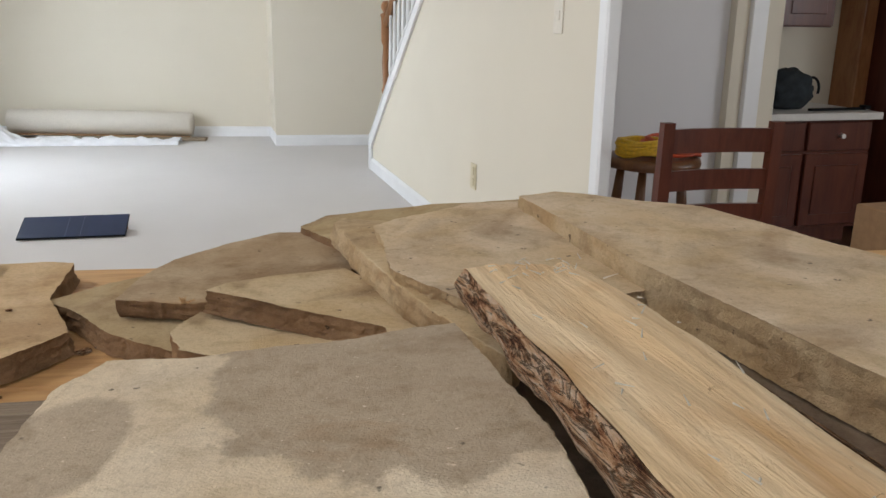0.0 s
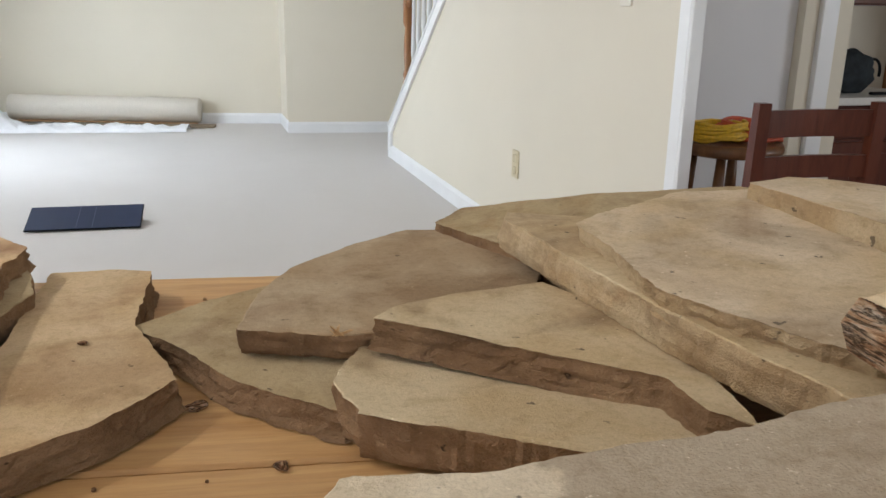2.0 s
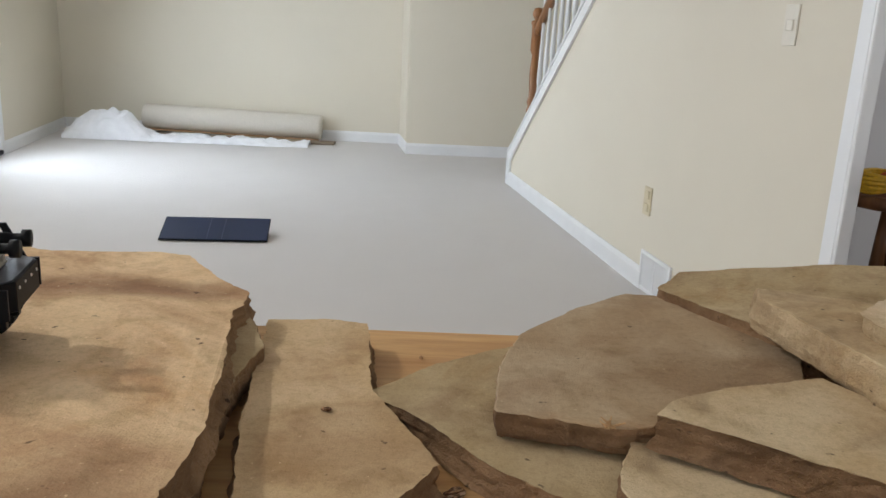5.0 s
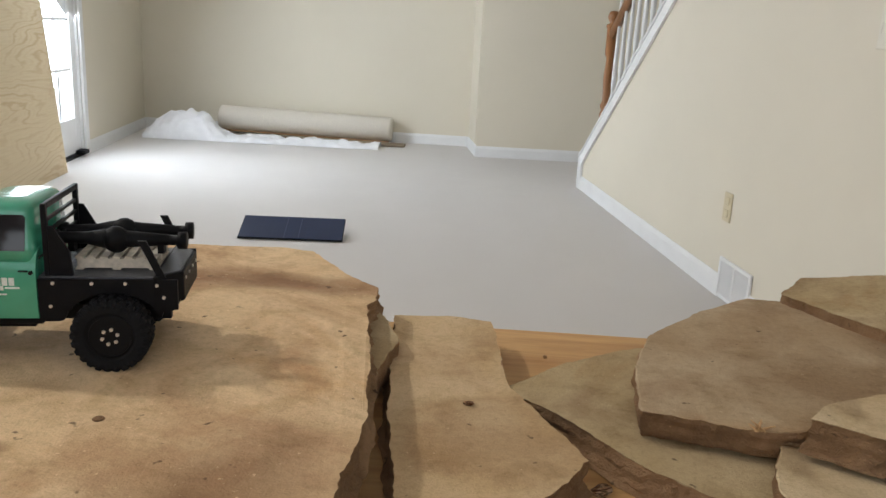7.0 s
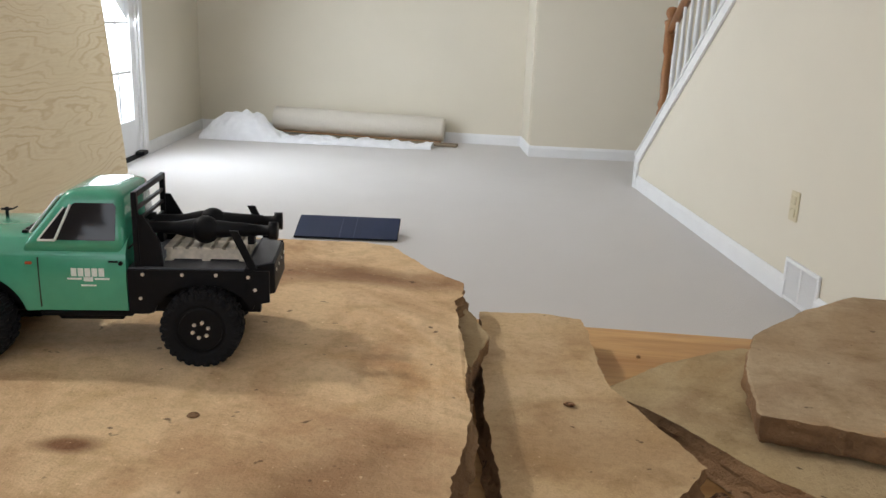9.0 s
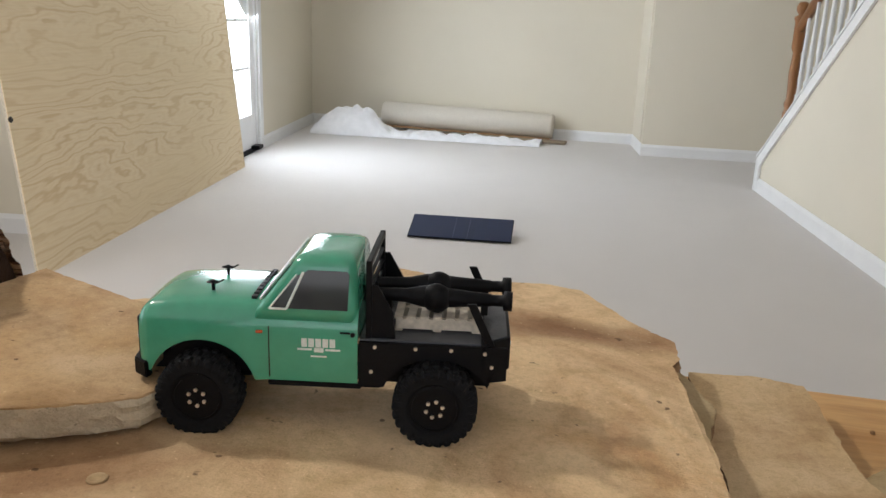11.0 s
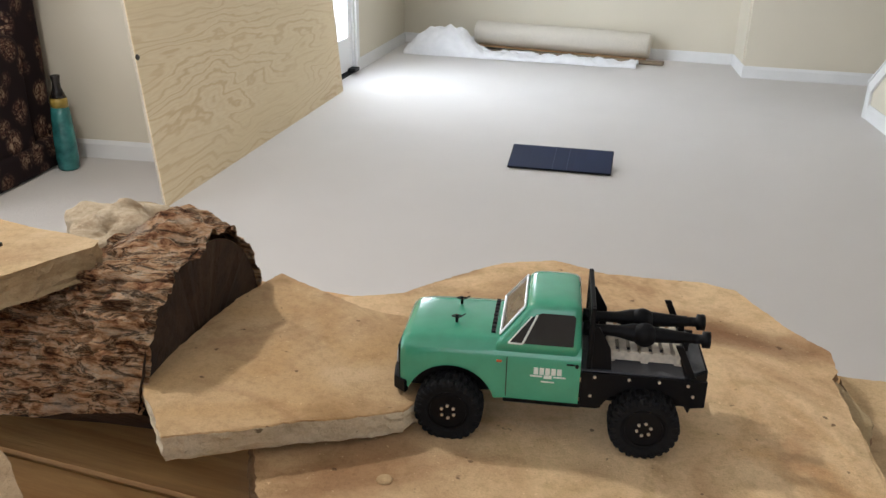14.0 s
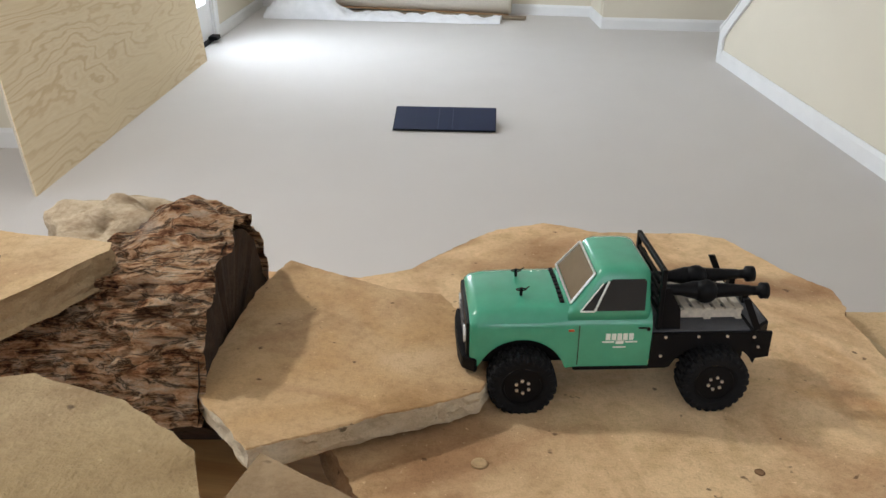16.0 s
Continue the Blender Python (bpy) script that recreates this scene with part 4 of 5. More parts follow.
def split_face_material():
    """Torn pale oak: soft streaks along y, orange heart stain, cross tears and fibres."""
    m, nt, b = nodes_of("split_firewood_face", 0.82, 0, 0.3)
    o = coords(nt, (1, 1, 1))
    streak = noise_of(nt, coords(nt, (26, 3.2, 26)), 1.0, 6, 0.6, 0.7)
    c = ramp(nt, streak, [(0.30, (0.66, 0.45, 0.24)), (0.46, (0.78, 0.58, 0.345)), (0.68, (0.84, 0.67, 0.44))])
    heart = noise_of(nt, coords(nt, (14, 6, 14)), 1.0, 4, 0.5, 0.6)
    c = mix(nt, ramp(nt, heart, [(0.50, (0, 0, 0)), (0.66, (0.7, 0.7, 0.7))]), c, (0.60, 0.34, 0.14))
    fibre = noise_of(nt, coords(nt, (420, 16, 300)), 1.0, 4, 0.65, 0.5)
    c = mix(nt, 0.35, c, ramp(nt, fibre, [(0.32, (0.66, 0.58, 0.50)), (0.50, (1, 1, 1)), (0.7, (1.1, 1.1, 1.1))]), "MULTIPLY")
    tear = noise_of(nt, coords(nt, (90, 44, 60), rot=(0, 0, 20)), 1.0, 5, 0.7, 1.2)
    c = mix(nt, ramp(nt, tear, [(0.66, (0, 0, 0)), (0.72, (0.75, 0.75, 0.75))]), c, (0.24, 0.125, 0.055))
    nt.links.new(c, b.inputs["Base Color"])
    bump(nt, b, mix(nt, 0.5, fibre, tear), 0.9, 0.004)
    return m


M_SPLITY = split_face_material()
split_log()
bm = bmesh.new()
box(bm, -0.14, 0.10, -0.045, 0.045, 0, 0.022, 0.002)
bmesh.ops.subdivide_edges(bm, edges=bm.edges[:], cuts=3, use_grid_fill=True)
for v in bm.verts:
    v.co.z += 0.002 * noise.noise(v.co * 40)
    v.co.y += 0.003 * noise.noise(v.co * 30)
ob = link("weathered_board", bm, M_OLDWOOD)
ob.matrix_basis = pose(0.02, 0.60, 0.7215, 0, 0, -4)
tagged(ob, "weathered grey-brown board lying on the pine table", "board")
rs = random.Random(12)
bm = bmesh.new()
for k in range(60):
    x, y = rs.uniform(-0.52, 0.4), rs.uniform(0.6, 1.05)
    s = rs.uniform(0.0008, 0.0024)
    r = bmesh.ops.create_icosphere(bm, subdivisions=1, radius=s, matrix=Matrix.Translation((x, y, 0.7195 + s * 0.6)))
tagged(link("stone_crumbs", bm, M_EDGE), "small brown stone crumbs scattered on the table", "crumbs", "", "stuff")

# ---- plywood sheet, floor panel, roll, cloth ----
ply = base("plywood_sheet", pose(-1.895, 3.255, 0.0, 0, -5.2, 0), "full pine plywood sheet leaning by the door wall", "plywood")
part("face", boxes((-0.004, 0.0, 0, 2.44, 0, 1.22)), M_PLY, ply)
part("core", boxes((-0.0125, -0.0045, 0.0, 2.44, 0.0, 1.22)), M_PALLET, ply, "layered plywood core")
bm = bmesh.new()
lathe(bm, [(0.010, 0), (0.012, 0.004), (0.006, 0.01)], 12, pose(0.004, -0.001, 0.60, 0, 90, 0))
part("knot_hole", bm, M_DGLAZE, ply, "dark knot at the edge")

M_SEAM = plain("navy_seam", (0.03, 0.045, 0.10), 0.4)
panel = base("solar_panel", pose(-0.612, 4.135, 0.004, 16.5, 0, -3.0), "dark blue folding solar panel lying on the carpet", "solar panel")
part("cell_sheet", boxes((0.004, 0.484, 0.004, 0.204, 0.0085, 0.010)), M_PANEL, panel)
part("backing", boxes((0, 0.488, 0, 0.208, 0.0, 0.0082), bevel=0.002), M_BLACK, panel)
for x0 in (0.212, 0.279):
    part("fold_seam", boxes((x0, x0 + 0.003, 0.004, 0.204, 0.0102, 0.0106)), M_SEAM, panel)
part("kickstand", boxes((0.46, 0.48, 0.15, 0.158, -0.055, 0.0)), M_CARD, panel, "tan fabric kickstand")

bm = bmesh.new()
rings = []
for s, x in enumerate((0, 0.01, 0.5, 1.0, 1.5, 1.515)):
    r = 0.104 if 0 < s < 5 else 0.096
    rings.append([bm.verts.new((x, (r + 0.003 * noise.noise(Vector((x * 3, a * 2, 0)))) * math.cos(a), 0.104 + r * math.sin(a))) for a in [2 * math.pi * j / 28 for j in range(28)]])
for a, b in zip(rings, rings[1:]):
    for j in range(28):
        bm.faces.new((a[j], a[(j + 1) % 28], b[(j + 1) % 28], b[j]))
bm.faces.new(rings[0])
bm.faces.new(list(reversed(rings[-1])))
bmesh.ops.recalc_face_normals(bm, faces=bm.faces[:])
roll = base("carpet_roll", pose(-1.30, 7.82, 0.042, 0, 1.0, -9.5), "beige carpet remnant rolled up along the far wall", "carpet roll")
part("roll", bm, M_ROLL, roll, "", True)
part("loose_edge", boxes((0.02, 1.5, -0.10, -0.03, -0.002, 0.008), bevel=0.003), M_CARD, roll, "brown backing edge")
board = link("thin_board", boxes((-0.05, 1.75, -0.06, 0.06, 0, 0.02), bevel=0.002), M_OLDWOOD)
board.matrix_basis = pose(-1.42, 7.68, 0.001, 0, 0, -9.8)
tagged(board, "thin brown board on the carpet under the roll", "board")


def drop_cloth():
    bm = bmesh.new()
    nx, ny = 150, 46
    g = []
    for i in range(nx + 1):
        u = i / nx
        row = []
        for j in range(ny + 1):
            v = j / ny
            x = u * 1.95
            wide = 0.34 - 0.12 * u + 0.05 * noise.noise(Vector((u * 7, 3, 1)))
            y = (v - 0.5) * wide
            cross = math.sin(math.pi * v) ** 0.45
            heap = math.exp(-((u - 0.16) / 0.13) ** 4)
            h = 0.155 * heap + 0.05 * (1 - 0.35 * u) * (0.8 + 0.5 * noise.noise(Vector((u * 6, 0, 4))))
            fold = abs(noise.noise(Vector((x * 7, y * 9, 2)))) * 0.06 + abs(noise.noise(Vector((x * 15, y * 16, 6)))) * 0.022
            z = cross * (h + fold * (0.8 + 0.35 * heap))
            row.append(bm.verts.new((x, y + 0.03 * noise.noise(Vector((x * 5, v * 3, 8))), 0.003 + z)))
        g.append(row)
    for a, b in zip(g, g[1:]):
        for j in range(ny):
            bm.faces.new((a[j], b[j], b[j + 1], a[j + 1]))
    bmesh.ops.recalc_face_normals(bm, faces=bm.faces[:])
    ob = link("drop_cloth", bm, M_CLOTH, None, True)
    ob.matrix_basis = pose(-1.84, 7.52, 0.0, 0, 0, -8.5)
    return tagged(ob, "crumpled white drop cloth heaped on the carpet", "cloth")


drop_cloth()

# ---- vase and armchair ----
vase = base("floor_vase", pose(-2.585, 3.65, 0), "teal glazed bottle vase with a gold band", "vase")
part("body", lathe(bmesh.new(), [(0.0380, 0.0000), (0.0471, 0.0092), (0.0502, 0.0552), (0.0486, 0.1472), (0.0433, 0.2484), (0.0380, 0.2898)], 28), M_TEAL, vase, "teal glazed body", True)
part("band", lathe(bmesh.new(), [(0.0380, 0.2898), (0.0380, 0.3174), (0.0350, 0.3312)], 28), M_GOLD, vase, "ochre gold band", True)
part("neck", lathe(bmesh.new(), [(0.0350, 0.3312), (0.0228, 0.3634), (0.0182, 0.3772), (0.0167, 0.4048), (0.0205, 0.4250), (0.0205, 0.4306), (0.0152, 0.4306), (0.0137, 0.4048)], 28), M_DGLAZE, vase, "dark glazed neck", True)


def soft_box(x0, x1, y0, y1, z0, z1, b, seed):
    bm = bmesh.new()
    box(bm, x0, x1, y0, y1, z0, z1, b, 4)
    bmesh.ops.subdivide_edges(bm, edges=[e for e in bm.edges if e.calc_length() > 0.12], cuts=4, use_grid_fill=True)
    for v in bm.verts:
        v.co += Vector((noise.noise(v.co * 5 + Vector((seed, 0, 0))), noise.noise(v.co * 5 + Vector((0, seed, 0))), 0)) * 0.012
    return bm


arm = base("armchair", pose(-3.10, 3.42, 0, 0, 0, 4), "dark floral upholstered armchair with a ruffled skirt", "armchair")
part("back", soft_box(-0.40, 0.42, 0.10, 0.34, 0.10, 1.12, 0.05, 1), M_FLORAL, arm, "", True)
part("seat", soft_box(-0.38, 0.38, -0.45, 0.10, 0.12, 0.46, 0.05, 2), M_FLORAL, arm, "", True)
part("armrest", soft_box(0.30, 0.45, -0.42, 0.12, 0.10, 0.62, 0.05, 3), M_FLORAL, arm, "", True)
part("armrest", soft_box(-0.45, -0.30, -0.42, 0.12, 0.10, 0.62, 0.05, 4), M_FLORAL, arm, "", True)
part("skirt", soft_box(-0.44, 0.47, -0.46, 0.33, 0.003, 0.14, 0.03, 5), M_FLORAL, arm, "ruffled floral skirt", True)

# ---- kitchen side: chair, stool with cords, desk cabinet, bag ----
chair = base("dining_chair", pose(1.50, 2.05, 0, 0, 0, -3), "cherry-stained ladder-back dining chair", "chair")
W = 0.385
for x0 in (0.0, W - 0.035):
    bm = bmesh.new()
    extrude_profile(bm, [(0.0, 0), (0.035, 0), (0.035, 0.42), (0.02, 0.765), (-0.008, 0.765), (0.0, 0.42)], "x", x0, x0 + 0.035)
    part("back_post", bm, M_CHERRY, chair)
for z0, z1 in ((0.675, 0.745), (0.565, 0.625), (0.47, 0.52)):
    bm = bmesh.new()
    pr = [(0.036 + (W - 0.071) * i / 8, 0.004 + 0.018 * math.sin(math.pi * i / 8)) for i in range(9)]
    extrude_profile(bm, pr + [(a, b + 0.016) for a, b in reversed(pr)], "z", z0, z1)
    part("back_rail", bm, M_CHERRY, chair, "polished cherry rail", False)
part("seat", boxes((-0.005, W + 0.005, -0.40, 0.0, 0.40, 0.43), bevel=0.008, seg=2), M_CHERRY, chair)
for x0 in (0.0, W - 0.035):
    part("front_leg", boxes((x0, x0 + 0.035, -0.39, -0.355, 0, 0.40), bevel=0.003), M_CHERRY, chair)
part("stretcher", boxes((0.005, 0.025, -0.36, 0.0, 0.16, 0.19), (W - 0.025, W - 0.005, -0.36, 0.0, 0.16, 0.19), (0.035, W - 0.035, -0.2, -0.18, 0.16, 0.19)), M_CHERRY, chair)

M_DARKOAK = wood("dark_oak_stool", (0.17, 0.075, 0.03), (0.10, 0.04, 0.018), (20, 20, 4), 0.35, bumpy=0.08, seed=9.5)
stool = base("bar_stool", pose(1.68, 2.40, 0), "dark turned oak bar stool holding coiled cords", "stool")
part("seat", lathe(bmesh.new(), [(0.13, 0.575), (0.155, 0.58), (0.16, 0.595), (0.155, 0.61), (0.12, 0.612)], 32), M_DARKOAK, stool, "", True)
for k in range(4):
    a = math.pi / 4 + k * math.pi / 2
    t = Vector((0.10 * math.cos(a), 0.10 * math.sin(a), 0.58))
    f = Vector((0.15 * math.cos(a), 0.15 * math.sin(a), 0))
    bm = bmesh.new()
    for s0, s1, r0, r1 in ((0, 0.25, 0.012, 0.020), (0.25, 0.3, 0.013, 0.013), (0.3, 0.6, 0.022, 0.018), (0.6, 0.64, 0.012, 0.012), (0.64, 1.0, 0.021, 0.013)):
        rod(bm, f.lerp(t, s0), f.lerp(t, s1), r0, 12, r1)
    part("leg", bm, M_DARKOAK, stool, "", True)
bm = bmesh.new()
for k in range(4):
    a, b = math.pi / 4 + k * math.pi / 2, math.pi / 4 + (k + 1) * math.pi / 2
    rod(bm, (0.135 * math.cos(a), 0.135 * math.sin(a), 0.18), (0.135 * math.cos(b), 0.135 * math.sin(b), 0.18), 0.009, 8)
part("stretcher", bm, M_DARKOAK, stool)


def coil(name, cx, cy, cz, r, turns, thick, material, label, seed, droop=0.0):
    cu = bpy.data.curves.new(name, "CURVE")
    cu.dimensions, cu.bevel_depth, cu.bevel_resolution = "3D", thick, 2
    sp = cu.splines.new("POLY")
    n = turns * 22
    sp.points.add(n)
    for i in range(n + 1):
        a = i / 22 * 2 * math.pi
        rr = r * (1 + 0.22 * noise.noise(Vector((a * 0.31, seed, 0))))
        d = droop * max(0, math.cos(a)) ** 2 * (0.5 + 0.5 * noise.noise(Vector((a * 0.3, 4, seed))))
        sp.points[i].co = (cx + rr * math.cos(a), cy + rr * 0.8 * math.sin(a), cz + 0.05 * i / n + 0.012 * noise.noise(Vector((a, seed, 3))) - d, 1)
    cu.materials.append(material)
    return tagged(new(name, cu), label, "cord")


coil("extension_cord", 1.63, 2.38, 0.622, 0.082, 9, 0.0055, M_YELLOW, "coiled yellow cord lying on a bar stool", 1.0)
coil("extension_cord", 1.75, 2.40, 0.622, 0.095, 11, 0.0055, M_RED, "coiled red-orange cord lying on a bar stool", 2.0, 0.03)

CX0, CX1, CYF, CYB, CZ = 2.60, 3.36, 3.22, 3.735, 0.645
cab = base("desk_cabinet", pose(0, 0, 0), "cherry built-in desk cabinet with drawers", "cabinet")
part("body", boxes((CX0, CX1, CYF + 0.02, CYB, 0.08, CZ - 0.035), (CX0 + 0.03, CX1 - 0.03, CYF + 0.07, CYB, 0, 0.08)), M_CHERRY, cab)
for k in range(2):
    x0 = CX0 + 0.01 + k * (CX1 - CX0) / 2
    x1 = x0 + (CX1 - CX0) / 2 - 0.02
    d = part("drawer", boxes((x0, x1, CYF, CYF + 0.019, CZ - 0.18, CZ - 0.045), bevel=0.004), M_CHERRY, cab)
    bm = bmesh.new()
    rod(bm, ((x0 + x1) / 2, CYF, CZ - 0.11), ((x0 + x1) / 2, CYF - 0.022, CZ - 0.11), 0.012, 12)
    part("knob", bm, M_STEEL, d)
    d = part("door", boxes((x0, x1, CYF, CYF + 0.019, 0.10, CZ - 0.195), (x0 + 0.055, x1 - 0.055, CYF - 0.005, CYF, 0.155, CZ - 0.25), bevel=0.004), M_CHERRY, cab)
worktop = link("worktop", boxes((CX0 - 0.01, CX1 + 0.02, CYF - 0.025, CYB - 0.022, CZ - 0.034, CZ), (CX0 - 0.01, CX1 + 0.02, CYB - 0.021, CYB - 0.001, CZ - 0.034, CZ + 0.1), bevel=0.004, seg=2), M_COUNTER)
tagged(worktop, "cream laminate worktop with a low backsplash", "worktop")
upper = base("wall_cabinet", pose(0, 0, 0), "cherry wall cabinet above the desk", "cabinet")
part("body", boxes((2.60, 3.22, 3.44, 3.735, 1.03, 2.1)), M_CHERRY, upper)
for x0 in (2.605, 2.912):
    part("door", boxes((x0, x0 + 0.302, 3.42, 3.438, 1.035, 2.095), (x0 + 0.05, x0 + 0.252, 3.414, 3.42, 1.09, 2.04), bevel=0.003), M_CHERRY, upper)
pantry = base("tall_cabinet", pose(0, 0, 0), "dark cherry tall cabinet beside an oak casing", "cabinet")
part("body", boxes((3.62, 4.42, 3.16, 3.735, 0.0, 2.12)), M_CHERRY, pantry)
for x0 in (3.625, 4.025):
    part("door", boxes((x0, x0 + 0.39, 3.14, 3.158, 0.10, 2.10), (x0 + 0.06, x0 + 0.33, 3.134, 3.14, 0.18, 2.02), bevel=0.004), M_CHERRY, pantry)
bag = base("backpack", pose(2.93, 3.40, CZ + 0.001) @ Matrix.Diagonal((0.85, 0.85, 0.8, 1.0)), "dark grey backpack slumped on the worktop", "bag")
for nm, cx, cz, rx, ry, rz, sd in (("body", 0.05, 0.115, 0.16, 0.11, 0.125, 1), ("pocket", -0.17, 0.10, 0.11, 0.09, 0.105, 2)):
    bm = bmesh.new()
    bmesh.ops.create_icosphere(bm, subdivisions=4, radius=1)
    for v in bm.verts:
        k = 1 + 0.16 * noise.noise(v.co * 2.5 + Vector((sd, 0, 0))) + 0.06 * noise.noise(v.co * 7)
        v.co = Vector((cx + v.co.x * rx * k, v.co.y * ry * k, max(0.0, cz + v.co.z * rz * k)))
    part(nm, bm, M_BAG, bag, "", True)
bm = bmesh.new()
for k in range(14):
    a, b = math.pi * k / 13 * 1.2 - 0.4, math.pi * (k + 1) / 13 * 1.2 - 0.4
    rod(bm, (0.18 + 0.05 * math.cos(a), -0.05, 0.12 + 0.07 * math.sin(a)), (0.18 + 0.05 * math.cos(b), -0.05, 0.12 + 0.07 * math.sin(b)), 0.008, 6)
part("strap", bm, M_BLACK, bag)
pen = link("flat_tool", boxes((-0.17, 0.17, -0.012, 0.012, 0, 0.012), (0.15, 0.19, -0.02, 0.02, 0, 0.022), bevel=0.003), M_BLACK)
pen.matrix_basis = pose(3.20, 3.30, CZ + 0.001, 0, 0, 3)
tagged(pen, "long black tool lying on the worktop", "tool")
carton = base("cardboard_box", pose(2.14, 1.58, 0), "brown cardboard box with a white label", "box")
part("body", boxes((0, 0.45, 0, 0.4, 0, 0.52), bevel=0.004), M_CARD, carton)
part("label", boxes((0.01, 0.05, -0.002, -0.0005, 0.42, 0.47)), M_TRIM, carton, "white paper label")

rf = random.Random(8)
clump = base("splinter_clump", pose(0.221, 0.790, 0.7628), "small tuft of tan wood fibres on a flagstone", "splinters")
for k in range(16):
    d = Vector((rf.uniform(-1, 1), rf.uniform(-0.6, 0.6), rf.uniform(0.1, 1.1))).normalized() * rf.uniform(0.004, 0.010)
    bm = bmesh.new()
    rod(bm, (rf.uniform(-0.003, 0.003), rf.uniform(-0.002, 0.002), 0.0), d, 0.0008, 5, 0.0003)
    part("fibre", bm, M_SPLIT, clump)


def stone_mark(name, x, y, z, r, ring):
    """A small round mark set into the large slab: a raised ring or a dark pit."""
    prof = [(r * 0.55, 0.0002), (r * 0.7, 0.0010), (r * 0.9, 0.0010), (r, 0.0001)] if ring else [(0.0003, 0.0007), (r * 0.8, 0.0007), (r, 0.0)]
    ob = link(name, lathe(bmesh.new(), prof, 16), M_SPECK if ring else M_EDGE, None, True)
    ob.matrix_basis = pose(x, y, z)
    ob.parent = BIG_SLAB
    ob.matrix_parent_inverse = BIG_SLAB.matrix_basis.inverted()


stone_mark("ring_mark", -0.347, 0.778, 0.7788, 0.0055, True)
stone_mark("stone_pit", -0.17, 0.774, 0.7768, 0.0034, False)

rs = random.Random(21)
for x, y, z, r in ((0.124, 0.789, 0.7205, 0.0055), (0.105, 0.79, 0.7205, 0.003), (0.17, 0.70, 0.7205, 0.004), (-0.47, 0.70, 0.7205, 0.005), (-0.50, 0.72, 0.7205, 0.0035), (0.048, 0.862, 0.7445, 0.003)):
    bm = bmesh.new()
    bmesh.ops.create_icosphere(bm, subdivisions=2, radius=r)
    for v in bm.verts:
        v.co *= 1 + 0.5 * noise.noise(v.co * 300 + Vector((x * 50, y, 0)))
        v.co.z = max(-0.3 * r, v.co.z * 0.5)
        v.co.x *= 1.5
    ob = link("bark_chip", bm, M_BARK)
    ob.matrix_basis = pose(x, y, z + 0.3 * r, 0, 0, rs.uniform(0, 180))
    tagged(ob, "small dark bark chip on the pine table" if z < 0.73 else "small dark bark chip on a pale flagstone", "chip", "loose bark chips")

fixture = base("ceiling_light", pose(-1.7, 1.65, 2.44), "round flush ceiling light with a metal rim", "ceiling light")
part("rim", lathe(bmesh.new(), [(0.10, -0.004), (0.15, -0.004), (0.155, -0.03), (0.15, -0.10), (0.13, -0.10), (0.13, -0.02), (0.10, -0.02)], 32), M_STEEL, fixture, "brushed metal rim", True)

# ---- small crawler truck on the large flagstone ----
HUB = 0.7992
truck = base("toy_truck", pose(-0.251, 0.887, HUB, 0, 0, 182.5), "seafoam green toy crawler truck with a black flatbed", "toy truck")
R_T = 0.0262


def between(table, x):
    """Straight steps through pairs of station and value."""
    for (a, u), (b, v) in zip(table, table[1:]):
        if x <= b:
            return u + (v - u) * max(0.0, (x - a) / (b - a))
    return table[-1][1]


# lower body: sections along its length, with shoulder crease, flared front arch and falling nose
ARCH_X, ARCH_R = 0.067, 0.0312
HOOD = [(-0.022, 0.0525), (0.034, 0.0535), (0.070, 0.0530), (0.088, 0.0520), (0.097, 0.0505), (0.1005, 0.0490), (0.1030, 0.0462)]
SHOULDER = [(-0.022, 0.0440), (0.060, 0.0440), (0.088, 0.0436), (0.098, 0.0428), (0.1030, 0.0412)]
WIDE = [(-0.022, 1.0), (0.090, 1.0), (0.098, 0.99), (0.1012, 0.975), (0.1030, 0.945)]
SILL = [(-0.022, 0.0075), (0.092, 0.0075), (0.098, 0.0105), (0.1030, 0.0135)]
xs = sorted(set([-0.0222, -0.010, 0.005, 0.020, 0.028, 0.1008, 0.1020, 0.1030] + [ARCH_X + ARCH_R * math.cos(math.pi * k / 22) * 1.001 for k in range(23)] + [0.0345]))
bm = bmesh.new()
rings = []
for x in xs:
    top, sh, wide, low = between(HOOD, x), between(SHOULDER, x), between(WIDE, x), between(SILL, x)
    dx = (x - ARCH_X) / ARCH_R
    if abs(dx) < 1:
        low = max(low, ARCH_R * math.sqrt(1 - dx * dx) * 0.98)
    flare = 0.0016 * max(0.0, 1 - (abs(dx) - 1) * 5) if abs(dx) > 1 else 0.0016
    half = [(0.0320, low + 0.0012), (0.0372 + flare, low)]
    half += [(y + flare * k, low + (sh - low) * f) for y, f, k in ((0.0380, 0.16, 0.7), (0.0384, 0.40, 0.2), (0.0384, 0.66, 0.0), (0.0379, 0.88, 0.0), (0.0370, 0.97, 0.0))]
    half += [(y, sh + (top - sh) * f) for y, f in ((0.0358, 0.10), (0.0338, 0.42), (0.0318, 0.66), (0.0292, 0.80), (0.022, 0.90), (0.011, 0.975), (0.0, 1.0))]
    ring = [(y * wide, z) for y, z in half] + [(-y * wide, z) for y, z in reversed(half[:-1])]
    rings.append([bm.verts.new((x, y, z)) for y, z in ring])
for a, b in zip(rings, rings[1:]):
    for k in range(len(a) - 1):
        bm.faces.new((a[k], a[k + 1], b[k + 1], b[k]))
bm.faces.new(rings[0])
bm.faces.new(list(reversed(rings[-1])))
bmesh.ops.recalc_face_normals(bm, faces=bm.faces[:])
